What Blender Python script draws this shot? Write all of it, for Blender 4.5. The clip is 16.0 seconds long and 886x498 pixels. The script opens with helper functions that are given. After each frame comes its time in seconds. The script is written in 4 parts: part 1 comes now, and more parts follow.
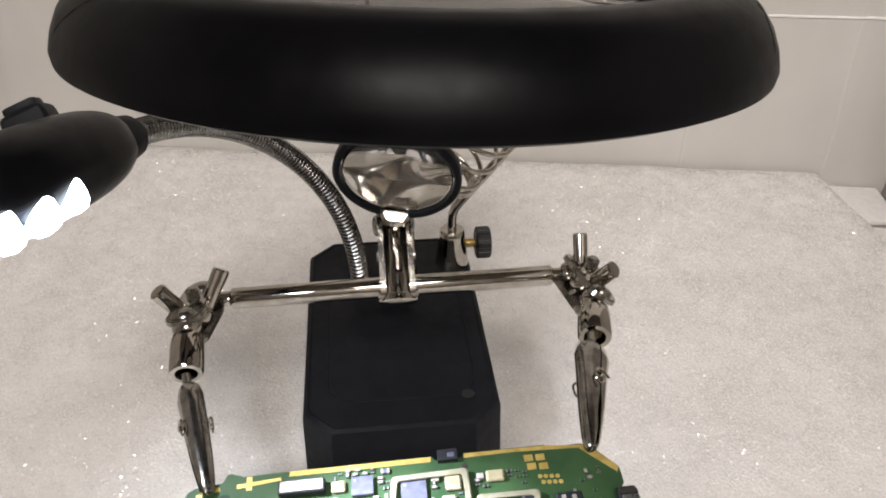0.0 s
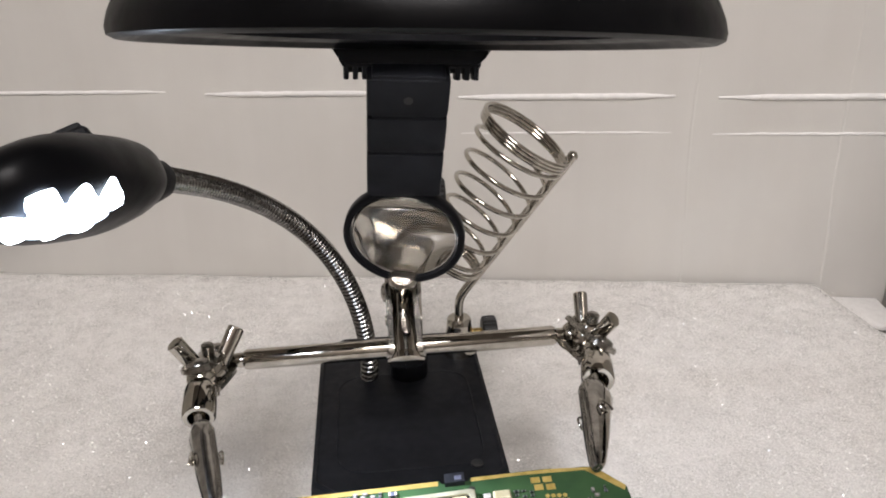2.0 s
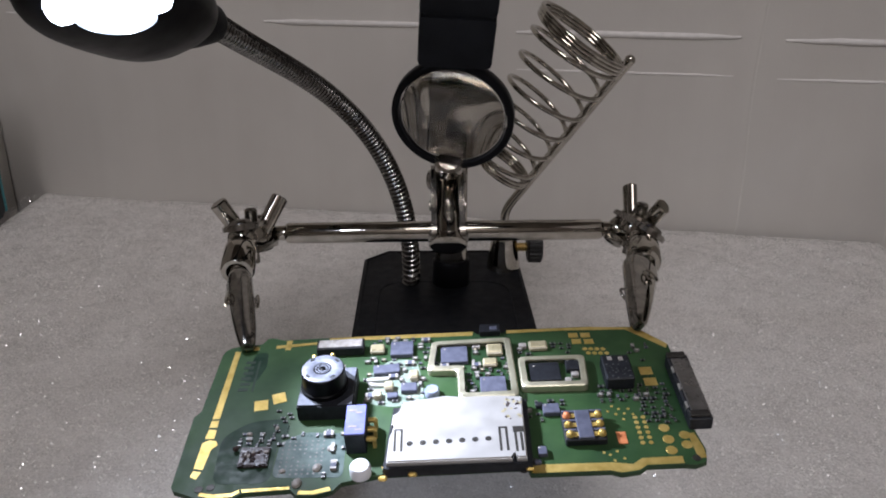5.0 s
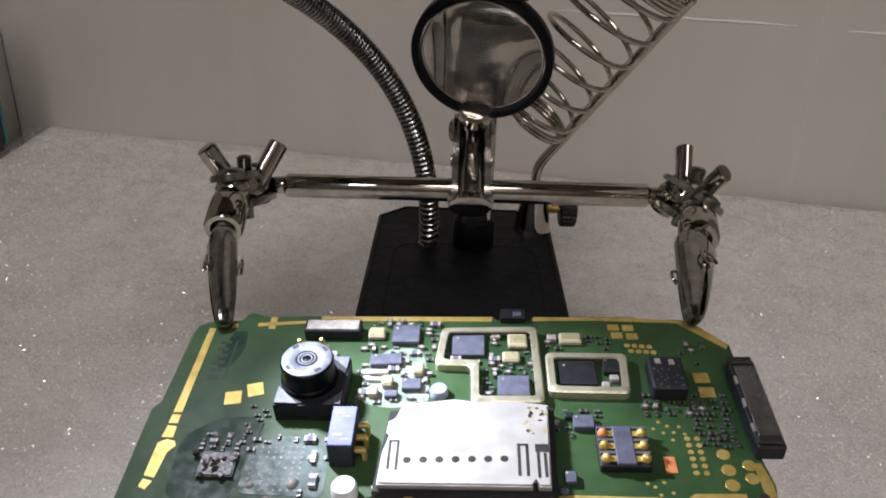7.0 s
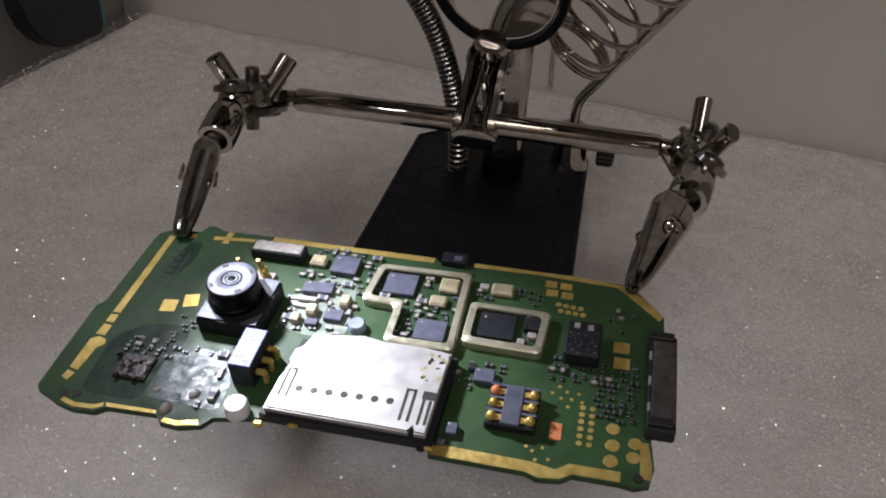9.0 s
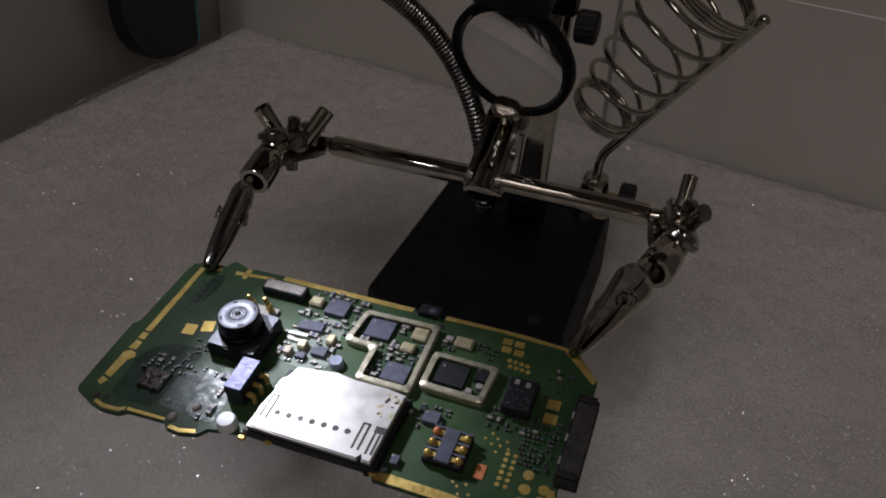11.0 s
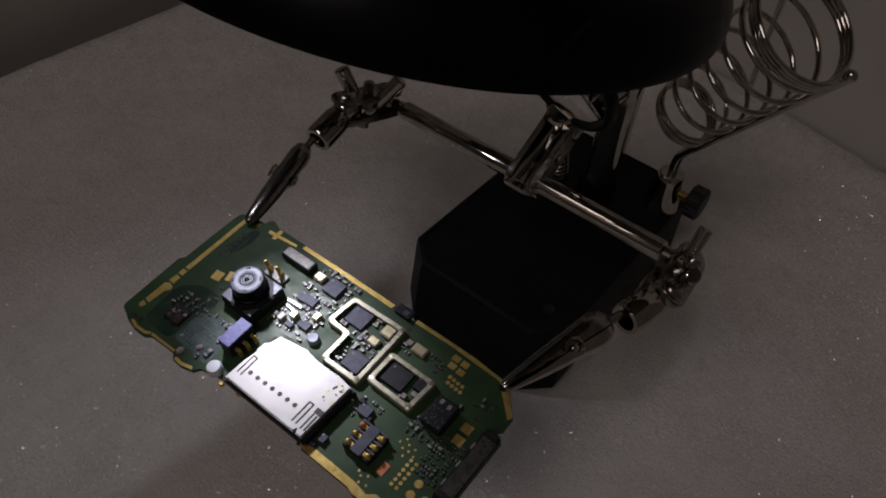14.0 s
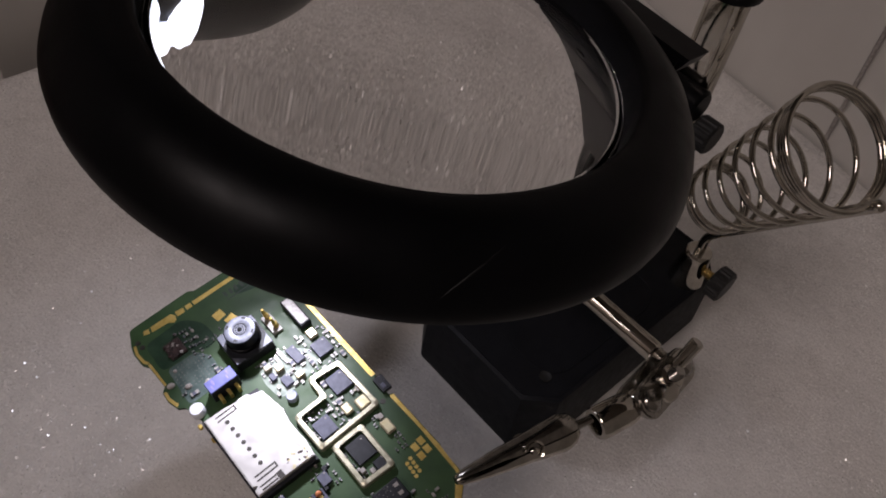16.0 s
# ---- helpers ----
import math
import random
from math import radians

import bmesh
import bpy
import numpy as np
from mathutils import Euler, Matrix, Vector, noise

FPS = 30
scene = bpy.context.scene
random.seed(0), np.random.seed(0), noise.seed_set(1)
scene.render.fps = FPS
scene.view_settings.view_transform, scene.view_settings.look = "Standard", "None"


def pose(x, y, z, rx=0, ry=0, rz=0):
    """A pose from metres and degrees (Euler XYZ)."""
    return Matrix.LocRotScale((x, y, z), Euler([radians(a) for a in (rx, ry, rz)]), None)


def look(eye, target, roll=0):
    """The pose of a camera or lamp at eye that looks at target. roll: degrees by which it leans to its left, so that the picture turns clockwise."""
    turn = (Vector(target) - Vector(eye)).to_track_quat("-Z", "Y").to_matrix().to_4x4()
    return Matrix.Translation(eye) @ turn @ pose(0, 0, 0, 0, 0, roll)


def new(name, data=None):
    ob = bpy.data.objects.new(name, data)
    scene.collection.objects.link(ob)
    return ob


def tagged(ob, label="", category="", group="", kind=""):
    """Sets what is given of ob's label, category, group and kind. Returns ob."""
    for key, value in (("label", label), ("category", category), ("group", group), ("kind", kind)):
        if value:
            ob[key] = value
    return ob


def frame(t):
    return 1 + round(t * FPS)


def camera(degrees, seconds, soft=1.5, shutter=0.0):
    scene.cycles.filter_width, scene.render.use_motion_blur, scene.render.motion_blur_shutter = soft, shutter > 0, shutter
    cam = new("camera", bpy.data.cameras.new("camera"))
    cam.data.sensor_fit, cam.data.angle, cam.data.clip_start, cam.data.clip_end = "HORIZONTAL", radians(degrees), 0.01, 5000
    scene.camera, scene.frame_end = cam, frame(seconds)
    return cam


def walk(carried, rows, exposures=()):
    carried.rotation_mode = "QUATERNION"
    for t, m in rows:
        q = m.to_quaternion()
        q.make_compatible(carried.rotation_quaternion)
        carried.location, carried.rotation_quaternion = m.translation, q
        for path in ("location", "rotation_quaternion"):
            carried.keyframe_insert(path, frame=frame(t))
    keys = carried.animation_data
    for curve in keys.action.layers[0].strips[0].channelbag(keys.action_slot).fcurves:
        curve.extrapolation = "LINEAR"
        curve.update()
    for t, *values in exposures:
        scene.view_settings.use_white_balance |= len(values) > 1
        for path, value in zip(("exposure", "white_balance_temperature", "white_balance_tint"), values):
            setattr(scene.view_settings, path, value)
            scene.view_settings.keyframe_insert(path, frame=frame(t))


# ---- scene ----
cam = camera(57.3, 16.0, soft=1.9)
METRES, EYE, TILT, LEAN, TURN = 0.32, 0.2115, -35.2, 0.0, -6.0
ROWS = [
    (0.0, 0.0, 0.0, 0.0, 0.0, 0.0, 0.0),
    (0.5, -0.011, -0.0011, -0.0195, -0.48, 2.23, 0.19),
    (1.0, -0.0159, -0.0072, -0.0418, -0.24, 5.73, 0.87),
    (1.5, -0.0036, -0.0087, -0.0672, 0.29, 10.05, 2.85),
    (2.0, 0.0053, -0.0239, -0.1122, 0.96, 12.85, 0.96),
    (2.5, 0.013, -0.0364, -0.1383, 1.71, 14.03, 0.17),
    (3.0, 0.0206, -0.0421, -0.1625, 2.13, 14.83, 0.1),
    (3.5, 0.0223, -0.0454, -0.1907, 2.6, 14.83, -0.15),
    (4.0, 0.0205, -0.0385, -0.2112, 3.11, 14.12, -1.05),
    (4.5, 0.0131, -0.0153, -0.2163, 3.45, 13.55, -2.06),
    (7.0, 0.0082, 0.1005, -0.1811, 5.12, 9.0, -5.69),
    (7.5, 0.0253, 0.1195, -0.175, 6.51, 8.35, -6.62),
    (8.0, 0.0348, 0.1184, -0.1791, 8.68, 6.99, -8.71),
    (8.5, 0.0649, 0.1242, -0.1708, 10.88, 3.89, -12.19),
    (9.0, 0.1002, 0.1143, -0.1489, 12.97, 1.33, -12.94),
    (9.5, 0.1386, 0.0874, -0.1479, 14.26, 2.39, -13.32),
    (10.0, 0.1517, 0.061, -0.1451, 15.44, 2.43, -14.74),
    (12.5, 0.2281, 0.0858, -0.0174, 28.88, -10.74, -23.29),
    (13.0, 0.2463, 0.0934, -0.0013, 32.27, -14.71, -25.47),
    (13.5, 0.2608, 0.0828, 0.0257, 33.96, -16.87, -26.59),
    (14.0, 0.2675, 0.0502, 0.0826, 36.16, -18.45, -28.14),
    (14.5, 0.2749, 0.0284, 0.1126, 37.61, -19.4, -29.58),
    (15.0, 0.2796, 0.0272, 0.147, 39.87, -21.46, -31.05),
    (15.5, 0.2712, 0.0317, 0.1663, 42.96, -24.4, -32.2),
    (16.0, 0.261, 0.0794, 0.2064, 46.42, -27.21, -33.17),
]
EXPOSURES = [(0.0, -0.20, 6450, 10), (1.0, -0.08, 6400, 10), (2.0, -0.13, 6250, 10), (3.0, -0.64, 6000, 10), (4.7, -1.40, 6050, 13), (7.0, -1.30, 6500, 13), (8.0, -1.55, 6550, 14), (8.5, -1.60, 6600, 14), (9.5, -2.36, 6600, 15), (10.2, -2.72, 6550, 15),
             (12.5, -3.20, 6700, 17), (13.5, -3.38, 6700, 19), (14.0, -3.38, 6700, 20), (14.5, -2.62, 6700, 21), (15.0, -2.45, 6700, 20), (16.0, -2.05, 6700, 21)]
walk(cam, [(t, pose(0, 0, EYE, TILT, LEAN, TURN) @ pose(METRES * x, METRES * y, METRES * z, 90 + pitch, roll, yaw)) for t, x, y, z, yaw, pitch, roll in ROWS], EXPOSURES)

CEILING_WATTS, LED_WATTS = 71.0, 4.2
LAMP_NECK, LAMP_AXIS = Vector((-0.0510, 0.1652, 0.1298)), Vector((-0.159, -0.94, 0.302)).normalized()
LAMP_CENTRE, LAMP_LENGTH, LAMP_WIDTH, LAMP_THICK = Vector((-0.0602, 0.1335, 0.1380)), 0.0578, 0.0272, 0.0182
LAMP_AIM = Vector((0.0020, 0.0955, 0.0655))
LAMP_MID = LAMP_CENTRE + LAMP_AXIS * 0.012
LAMP_BACK = Vector((-0.401, 0.341, 0.85)).normalized()

# ---------------------------------------------------------------- world and light
world = bpy.data.worlds.new("room_air")
scene.world = world
world.use_nodes = True
world.node_tree.nodes["Background"].inputs[0].default_value = (0.62, 0.58, 0.54, 1)
world.node_tree.nodes["Background"].inputs[1].default_value = 0.05


def area_light(name, m, size, size_y, watts, colour, spread=180.0, shape="RECTANGLE"):
    data = bpy.data.lights.new(name, "AREA")
    data.shape, data.size, data.size_y, data.energy, data.color = shape, size, size_y, watts, colour
    data.spread = radians(spread)
    ob = new(name, data)
    ob.matrix_world = m
    return ob


CEILING_Z = 2.10
area_light("ceiling_light_glow", pose(0.05, -1.42, CEILING_Z - 0.055), 0.80, 0.80, CEILING_WATTS, (1.0, 0.93, 0.89))
led_data = bpy.data.lights.new("led_beam", "SPOT")
led_data.energy, led_data.color, led_data.spot_size, led_data.spot_blend, led_data.shadow_soft_size = LED_WATTS, (0.84, 0.89, 1.0), radians(40), 1.0, 0.004
new("led_beam", led_data).matrix_world = look(LAMP_MID - LAMP_BACK * 0.0145, LAMP_AIM)
# the bulbs' weaker light to the sides
spill_data = bpy.data.lights.new("led_spill", "SPOT")
spill_data.energy, spill_data.color, spill_data.spot_size, spill_data.spot_blend, spill_data.shadow_soft_size = LED_WATTS * 0.09, (0.84, 0.89, 1.0), radians(155), 0.5, 0.005
new("led_spill", spill_data).matrix_world = look(LAMP_MID - LAMP_BACK * 0.0145, LAMP_AIM)

# ---------------------------------------------------------------- materials


class Graph:
    """A small wrapper to write node materials briefly."""

    def __init__(self, name):
        self.mat = bpy.data.materials.new(name)
        self.mat.use_nodes = True
        self.tree = self.mat.node_tree
        self.bsdf = self.tree.nodes["Principled BSDF"]
        self.coord = self.tree.nodes.new("ShaderNodeTexCoord").outputs["Object"]

    def node(self, kind, **inputs):
        n = self.tree.nodes.new(kind)
        for k, v in inputs.items():
            self.put(n.inputs[k.replace("_", " ")], v)
        return n

    def put(self, socket, v):
        if isinstance(v, bpy.types.NodeSocket):
            self.tree.links.new(v, socket)
        else:
            socket.default_value = v

    def set(self, **inputs):
        for k, v in inputs.items():
            self.put(self.bsdf.inputs[k.replace("_", " ")], v)
        return self

    def noise(self, scale, detail=4.0, rough=0.55):
        return self.node("ShaderNodeTexNoise", Vector=self.coord, Scale=scale, Detail=detail, Roughness=rough)

    def ramp(self, fac, stops):
        r = self.tree.nodes.new("ShaderNodeValToRGB")
        self.put(r.inputs[0], fac)
        el = r.color_ramp.elements
        while len(el) < len(stops):
            el.new(0.5)
        for e, (p, c) in zip(el, stops):
            e.position, e.color = p, (*c, 1) if len(c) == 3 else c
        return r.outputs[0]

    def bump(self, height, strength, distance):
        return self.node("ShaderNodeBump", Height=height, Strength=strength, Distance=distance).outputs[0]


def grey(v):
    return (v, v, v)


def painted(name, dark, light, rough=(0.4, 0.6), scale=300.0, metal=0.0, bump=0.15, bump_scale=2500.0, depth=0.0002, **more):
    """Two-scale mottled surface."""
    g = Graph(name)
    big, fine = g.noise(scale, 5.0), g.noise(bump_scale, 3.0)
    g.set(Base_Color=g.ramp(big.outputs[0], ((0.32, dark), (0.68, light))), Metallic=metal,
          Roughness=g.ramp(g.noise(scale * 2.7, 4.0).outputs[0], ((0.3, grey(rough[0])), (0.7, grey(rough[1])))),
          Normal=g.bump(fine.outputs[0], bump, depth), **more)
    return g.mat


def foam_material():
    g = Graph("foam")
    cells = g.node("ShaderNodeTexVoronoi", Vector=g.coord, Scale=800.0)
    small = g.node("ShaderNodeTexVoronoi", Vector=g.coord, Scale=1900.0)
    soft = g.noise(35.0, 4.0)
    height = g.node("ShaderNodeMath", **{})
    height.operation = "ADD"
    g.put(height.inputs[0], cells.outputs["Distance"])
    g.put(height.inputs[1], g.noise(900.0, 3.0).outputs[0])
    bump = g.bump(height.outputs[0], 0.34, 0.0008)
    # each cell wall is a tiny tilted film
    tilt = g.node("ShaderNodeVectorMath", **{})
    tilt.operation = "SUBTRACT"
    g.put(tilt.inputs[0], small.outputs["Color"])
    tilt.inputs[1].default_value = (0.5, 0.5, 0.5)
    wide = g.node("ShaderNodeVectorMath", **{})
    wide.operation = "MULTIPLY_ADD"
    g.put(wide.inputs[0], tilt.outputs[0])
    wide.inputs[1].default_value = (2.6, 2.6, 0.3)
    g.put(wide.inputs[2], bump)
    unit = g.node("ShaderNodeVectorMath", **{})
    unit.operation = "NORMALIZE"
    g.put(unit.inputs[0], wide.outputs[0])
    # the films lie in patches
    patch = g.ramp(g.noise(130.0, 3.0, 0.6).outputs[0], ((0.38, grey(0.45)), (0.62, grey(1.0))))
    g.set(Base_Color=g.ramp(soft.outputs[0], ((0.3, (0.63, 0.612, 0.585)), (0.7, (0.73, 0.712, 0.685)))), Roughness=0.62, Normal=bump,
          Coat_Weight=patch, Coat_Roughness=0.11, Coat_Normal=unit.outputs[0], Coat_IOR=1.75)
    return g.mat


def card_material():
    g = Graph("white_card")
    fine = g.noise(900.0, 3.0)
    cloud = g.noise(9.0, 4.0)
    streak = g.node("ShaderNodeTexNoise", Scale=1.0, Detail=3.0)
    stretch = g.node("ShaderNodeMapping", Vector=g.coord)
    stretch.inputs["Scale"].default_value = (60, 60, 4)
    g.put(streak.inputs["Vector"], stretch.outputs[0])
    mix = g.node("ShaderNodeMath", **{})
    mix.operation = "MULTIPLY_ADD"
    g.put(mix.inputs[0], streak.outputs[0])
    mix.inputs[1].default_value = 0.35
    g.put(mix.inputs[2], cloud.outputs[0])
    g.set(Base_Color=g.ramp(mix.outputs[0], ((0.35, (0.545, 0.522, 0.488)), (0.95, (0.645, 0.628, 0.592)))), Roughness=0.55,
          Normal=g.bump(fine.outputs[0], 0.12, 0.0005))
    return g.mat


def glass_material(name, ior, tint=(1, 1, 1), gloss=0.5):
    g = Graph(name)
    g.set(Base_Color=(*tint, 1), Roughness=0.0, Transmission_Weight=1.0, IOR=ior, Specular_IOR_Level=gloss)
    return g.mat


def glow_material(name, colour, strength):
    g = Graph(name)
    g.set(Base_Color=(*colour, 1), Emission_Color=(*colour, 1), Emission_Strength=strength, Roughness=0.3)
    return g.mat


FOAM = foam_material()
CARD = card_material()
# Whiter than the foam, so a glint shows even without a reflection.
GLINT_FILM = painted("glint_flake", (0.84, 0.82, 0.79), (0.95, 0.93, 0.90), (0.12, 0.22), 900.0, bump=0.0, Coat_Weight=1.0, Coat_Roughness=0.21, Coat_IOR=2.2)
# Whiter than CARD: light on the ridges and the flap is put into the colour.
LIT_WHITE = painted("lit_white", (0.74, 0.72, 0.70), (0.82, 0.80, 0.78), (0.4, 0.55), 300.0)
BLACK = painted("black_plastic", (0.0045, 0.0050, 0.0066), (0.0080, 0.0088, 0.0112), (0.48, 0.62), 120.0, bump=0.18, bump_scale=4000.0, Specular_IOR_Level=0.15)
SATIN = painted("black_satin_plastic", (0.002, 0.002, 0.0024), (0.004, 0.004, 0.0048), (0.30, 0.44), 60.0, bump=0.06, bump_scale=1800.0, Specular_IOR_Level=0.10)
KNOB = painted("knob_plastic", grey(0.005), grey(0.010), (0.45, 0.6), 400.0)
CHROME = painted("chrome", (0.36, 0.335, 0.29), (0.52, 0.485, 0.43), (0.04, 0.11), 260.0, 1.0, 0.05, 900.0)
STEEL = painted("worn_steel", (0.24, 0.226, 0.205), (0.40, 0.38, 0.345), (0.10, 0.24), 500.0, 1.0, 0.12, 2400.0)
DARK_STEEL = painted("dark_inside", (0.03, 0.028, 0.025), (0.06, 0.055, 0.05), (0.4, 0.6), 500.0, 0.6)
NECK_STEEL = painted("ribbed_steel", (0.18, 0.175, 0.165), (0.30, 0.29, 0.275), (0.16, 0.30), 400.0, 1.0)
BRASS = painted("brass", (0.45, 0.32, 0.12), (0.62, 0.46, 0.18), (0.2, 0.4), 700.0, 1.0)
GLASS = glass_material("clear_glass", 1.50)
DENSE_GLASS = glass_material("dense_glass", 1.49, gloss=0.3)
LED = glow_material("led_white", (0.80, 0.88, 1.0), 26.0)
WINDOW_GLOW = glow_material("window_glow", (0.72, 0.83, 1.0), 5.0)
SCUFF_SHEEN = painted("scuff_sheen_plastic", grey(0.006), grey(0.011), (0.35, 0.5), 900.0, Specular_IOR_Level=0.2)
SOLDER_MASK = painted("green_board", (0.014, 0.042, 0.014), (0.031, 0.071, 0.024), (0.42, 0.60), 110.0, bump=0.10, bump_scale=900.0, Specular_IOR_Level=0.35)
GOLD = painted("gold_plating", (0.52, 0.36, 0.09), (0.72, 0.54, 0.18), (0.30, 0.55), 420.0, 0.65, 0.2, 1800.0)
PALE_GOLD = painted("pale_gold", (0.50, 0.44, 0.26), (0.66, 0.60, 0.40), (0.25, 0.5), 500.0, 0.6)
TIN = painted("tin_shield", (0.46, 0.448, 0.432), (0.55, 0.537, 0.520), (0.34, 0.50), 120.0, 0.55, 0.05, 1300.0)
NICKEL_RIM = painted("shield_rim", (0.42, 0.40, 0.29), (0.60, 0.57, 0.43), (0.28, 0.5), 300.0, 0.7, 0.15, 1800.0)
CHIP = painted("chip_epoxy", (0.007, 0.008, 0.011), (0.016, 0.018, 0.023), (0.45, 0.65), 700.0, bump=0.12, Specular_IOR_Level=0.3)
# Slate blue, lightened: the lamp's gloss on the chips is in the colour.
CHIP_BLUE_SHEEN = painted("chip_slate_sheen", (0.058, 0.063, 0.092), (0.095, 0.100, 0.140), (0.45, 0.65), 600.0, bump=0.12, Specular_IOR_Level=0.3)
CREAM = painted("ceramic_cream", (0.30, 0.26, 0.18), (0.44, 0.39, 0.28), (0.3, 0.5), 900.0)
CERAMIC = painted("ceramic_grey", (0.20, 0.18, 0.16), (0.38, 0.36, 0.34), (0.35, 0.55), 900.0)
WHITE_PLASTIC = painted("white_plastic", (0.66, 0.68, 0.74), (0.78, 0.80, 0.84), (0.35, 0.5), 400.0)
LILAC = painted("lilac_cap", (0.085, 0.095, 0.28), (0.125, 0.135, 0.35), (0.4, 0.55), 500.0)
PURPLE = painted("purple_ink", (0.16, 0.14, 0.36), (0.24, 0.20, 0.46), (0.5, 0.6), 900.0)
SILK = painted("dark_print", (0.006, 0.018, 0.010), (0.012, 0.03, 0.016), (0.5, 0.6), 900.0)
ORANGE = painted("orange_pad", (0.45, 0.14, 0.05), (0.60, 0.22, 0.09), (0.4, 0.6), 900.0)
BURNT = painted("flux_residue", (0.012, 0.008, 0.008), (0.05, 0.03, 0.028), (0.2, 0.5), 900.0, bump=0.5, bump_scale=1500.0)
FACE_METAL = painted("brushed_face", (0.07, 0.076, 0.10), (0.14, 0.15, 0.185), (0.4, 0.55), 900.0, 0.2, 0.1, 1500.0)
SOLDER = painted("solder", (0.17, 0.165, 0.16), (0.30, 0.295, 0.29), (0.35, 0.55), 1500.0, 0.8)
TEAL = painted("teal_plastic", (0.03, 0.16, 0.18), (0.06, 0.24, 0.26), (0.35, 0.5), 300.0)
NAVY = painted("near_black_plastic", (0.004, 0.006, 0.010), (0.008, 0.011, 0.017), (0.35, 0.5), 80.0)
TABLE = painted("brown_table", (0.045, 0.030, 0.022), (0.10, 0.07, 0.05), (0.4, 0.6), 25.0, bump=0.2, bump_scale=300.0)
ROOM = painted("room_paint", (0.30, 0.27, 0.24), (0.36, 0.33, 0.30), (0.6, 0.75), 6.0, bump=0.1, bump_scale=200.0, depth=0.001)
CEILING = painted("ceiling_paint", (0.50, 0.48, 0.45), (0.58, 0.56, 0.53), (0.7, 0.8), 6.0, bump=0.1, bump_scale=200.0, depth=0.001)
TUBE = glow_material("ceiling_diffuser", (1.0, 0.93, 0.89), 3.0)

# ---------------------------------------------------------------- mesh helpers


def finish(bm, name, mat, smooth=None):
    bmesh.ops.recalc_face_normals(bm, faces=bm.faces[:])
    me = bpy.data.meshes.new(name)
    bm.to_mesh(me)
    bm.free()
    if mat:
        me.materials.append(mat)
    if smooth is not None:
        me.shade_smooth() if smooth >= 180 else me.set_sharp_from_angle(angle=radians(smooth))
        if smooth < 180:
            for p in me.polygons:
                p.use_smooth = True
    return me


def hang(ob, parent):
    ob.parent = parent
    ob.matrix_parent_inverse = Matrix.Translation(-parent.location) if parent.type == "EMPTY" else Matrix.Identity(4)
    return ob


def part(name, bm, mat, parent, label="", smooth=35):
    """One mesh under a thing or under a part; its vertices are in the world's metres."""
    ob = hang(new(name, finish(bm, name, mat, smooth)), parent)
    return tagged(ob, label)


def thing(name, place, label, category, group=""):
    ob = new(name)
    ob.location, ob.empty_display_size = place, 0.01
    return tagged(ob, label, category, group)


def solid(name, bm, mat, label="", category="", kind="", smooth=35):
    return tagged(new(name, finish(bm, name, mat, smooth)), label, category, "", kind)


def axes(origin, along, up=(0, 0, 1)):
    """A pose whose x runs along, with z as near to up as it can be."""
    x = Vector(along).normalized()
    y = Vector(up).cross(x).normalized()
    z = x.cross(y)
    m = Matrix((x, y, z)).transposed().to_4x4()
    return Matrix.Translation(origin) @ m


def box(bm, m, size, bevel=0.0, segments=2):
    """A box centred on m."""
    made = bmesh.ops.create_cube(bm, size=1.0, matrix=m @ Matrix.Diagonal((*size, 1)))
    if bevel:
        edges = list({e for v in made["verts"] for e in v.link_edges})
        bmesh.ops.bevel(bm, geom=edges, offset=bevel, segments=segments, profile=0.6, affect="EDGES")
    return bm


def lathe(bm, profile, m, seg=32, close=False):
    """Turn (radius, height) points round the z axis of m."""
    rings = []
    for r, h in profile:
        if r < 1e-7:
            rings.append([bm.verts.new(m @ Vector((0, 0, h)))])
        else:
            rings.append([bm.verts.new(m @ Vector((r * math.cos(a), r * math.sin(a), h))) for a in (2 * math.pi * i / seg for i in range(seg))])
    pairs = list(zip(rings, rings[1:])) + ([(rings[-1], rings[0])] if close else [])
    for a, b in pairs:
        for i in range(seg):
            q = [a[i % len(a)], a[(i + 1) % len(a)], b[(i + 1) % len(b)], b[i % len(b)]]
            q = list(dict.fromkeys(q))
            if len(q) > 2:
                bm.faces.new(q)
    if not close:
        for ring in (rings[0], rings[-1]):
            if len(ring) > 2:
                bm.faces.new(ring)
    return bm


def rod(bm, p, q, r, r_end=None, seg=20, rim=0.0):
    """A round bar from p to q with softened ends."""
    p, q = Vector(p), Vector(q)
    n = (q - p).length
    r_end = r if r_end is None else r_end
    m = Matrix.Translation(p) @ (q - p).to_track_quat("Z", "Y").to_matrix().to_4x4()
    prof = [(r - rim, 0), (r, rim), (r_end, n - rim), (r_end - rim, n)] if rim else [(r, 0), (r_end, n)]
    return lathe(bm, prof, m, seg)


def sweep(bm, points, radius, seg=10):
    """A round wire along points; radius may be a function of 0 to 1."""
    pts = [Vector(p) for p in points]
    n = len(pts)
    side, rings = None, []
    for i, p in enumerate(pts):
        t = (pts[min(i + 1, n - 1)] - pts[max(i - 1, 0)]).normalized()
        side = t.orthogonal().normalized() if side is None else (side - t * side.dot(t)).normalized()
        other = t.cross(side)
        r = radius(i / (n - 1)) if callable(radius) else radius
        rings.append([bm.verts.new(p + (side * math.cos(a) + other * math.sin(a)) * r) for a in (2 * math.pi * k / seg for k in range(seg))])
    for a, b in zip(rings, rings[1:]):
        for k in range(seg):
            bm.faces.new((a[k], a[(k + 1) % seg], b[(k + 1) % seg], b[k]))
    bm.faces.new(rings[0])
    bm.faces.new(rings[-1])
    return bm


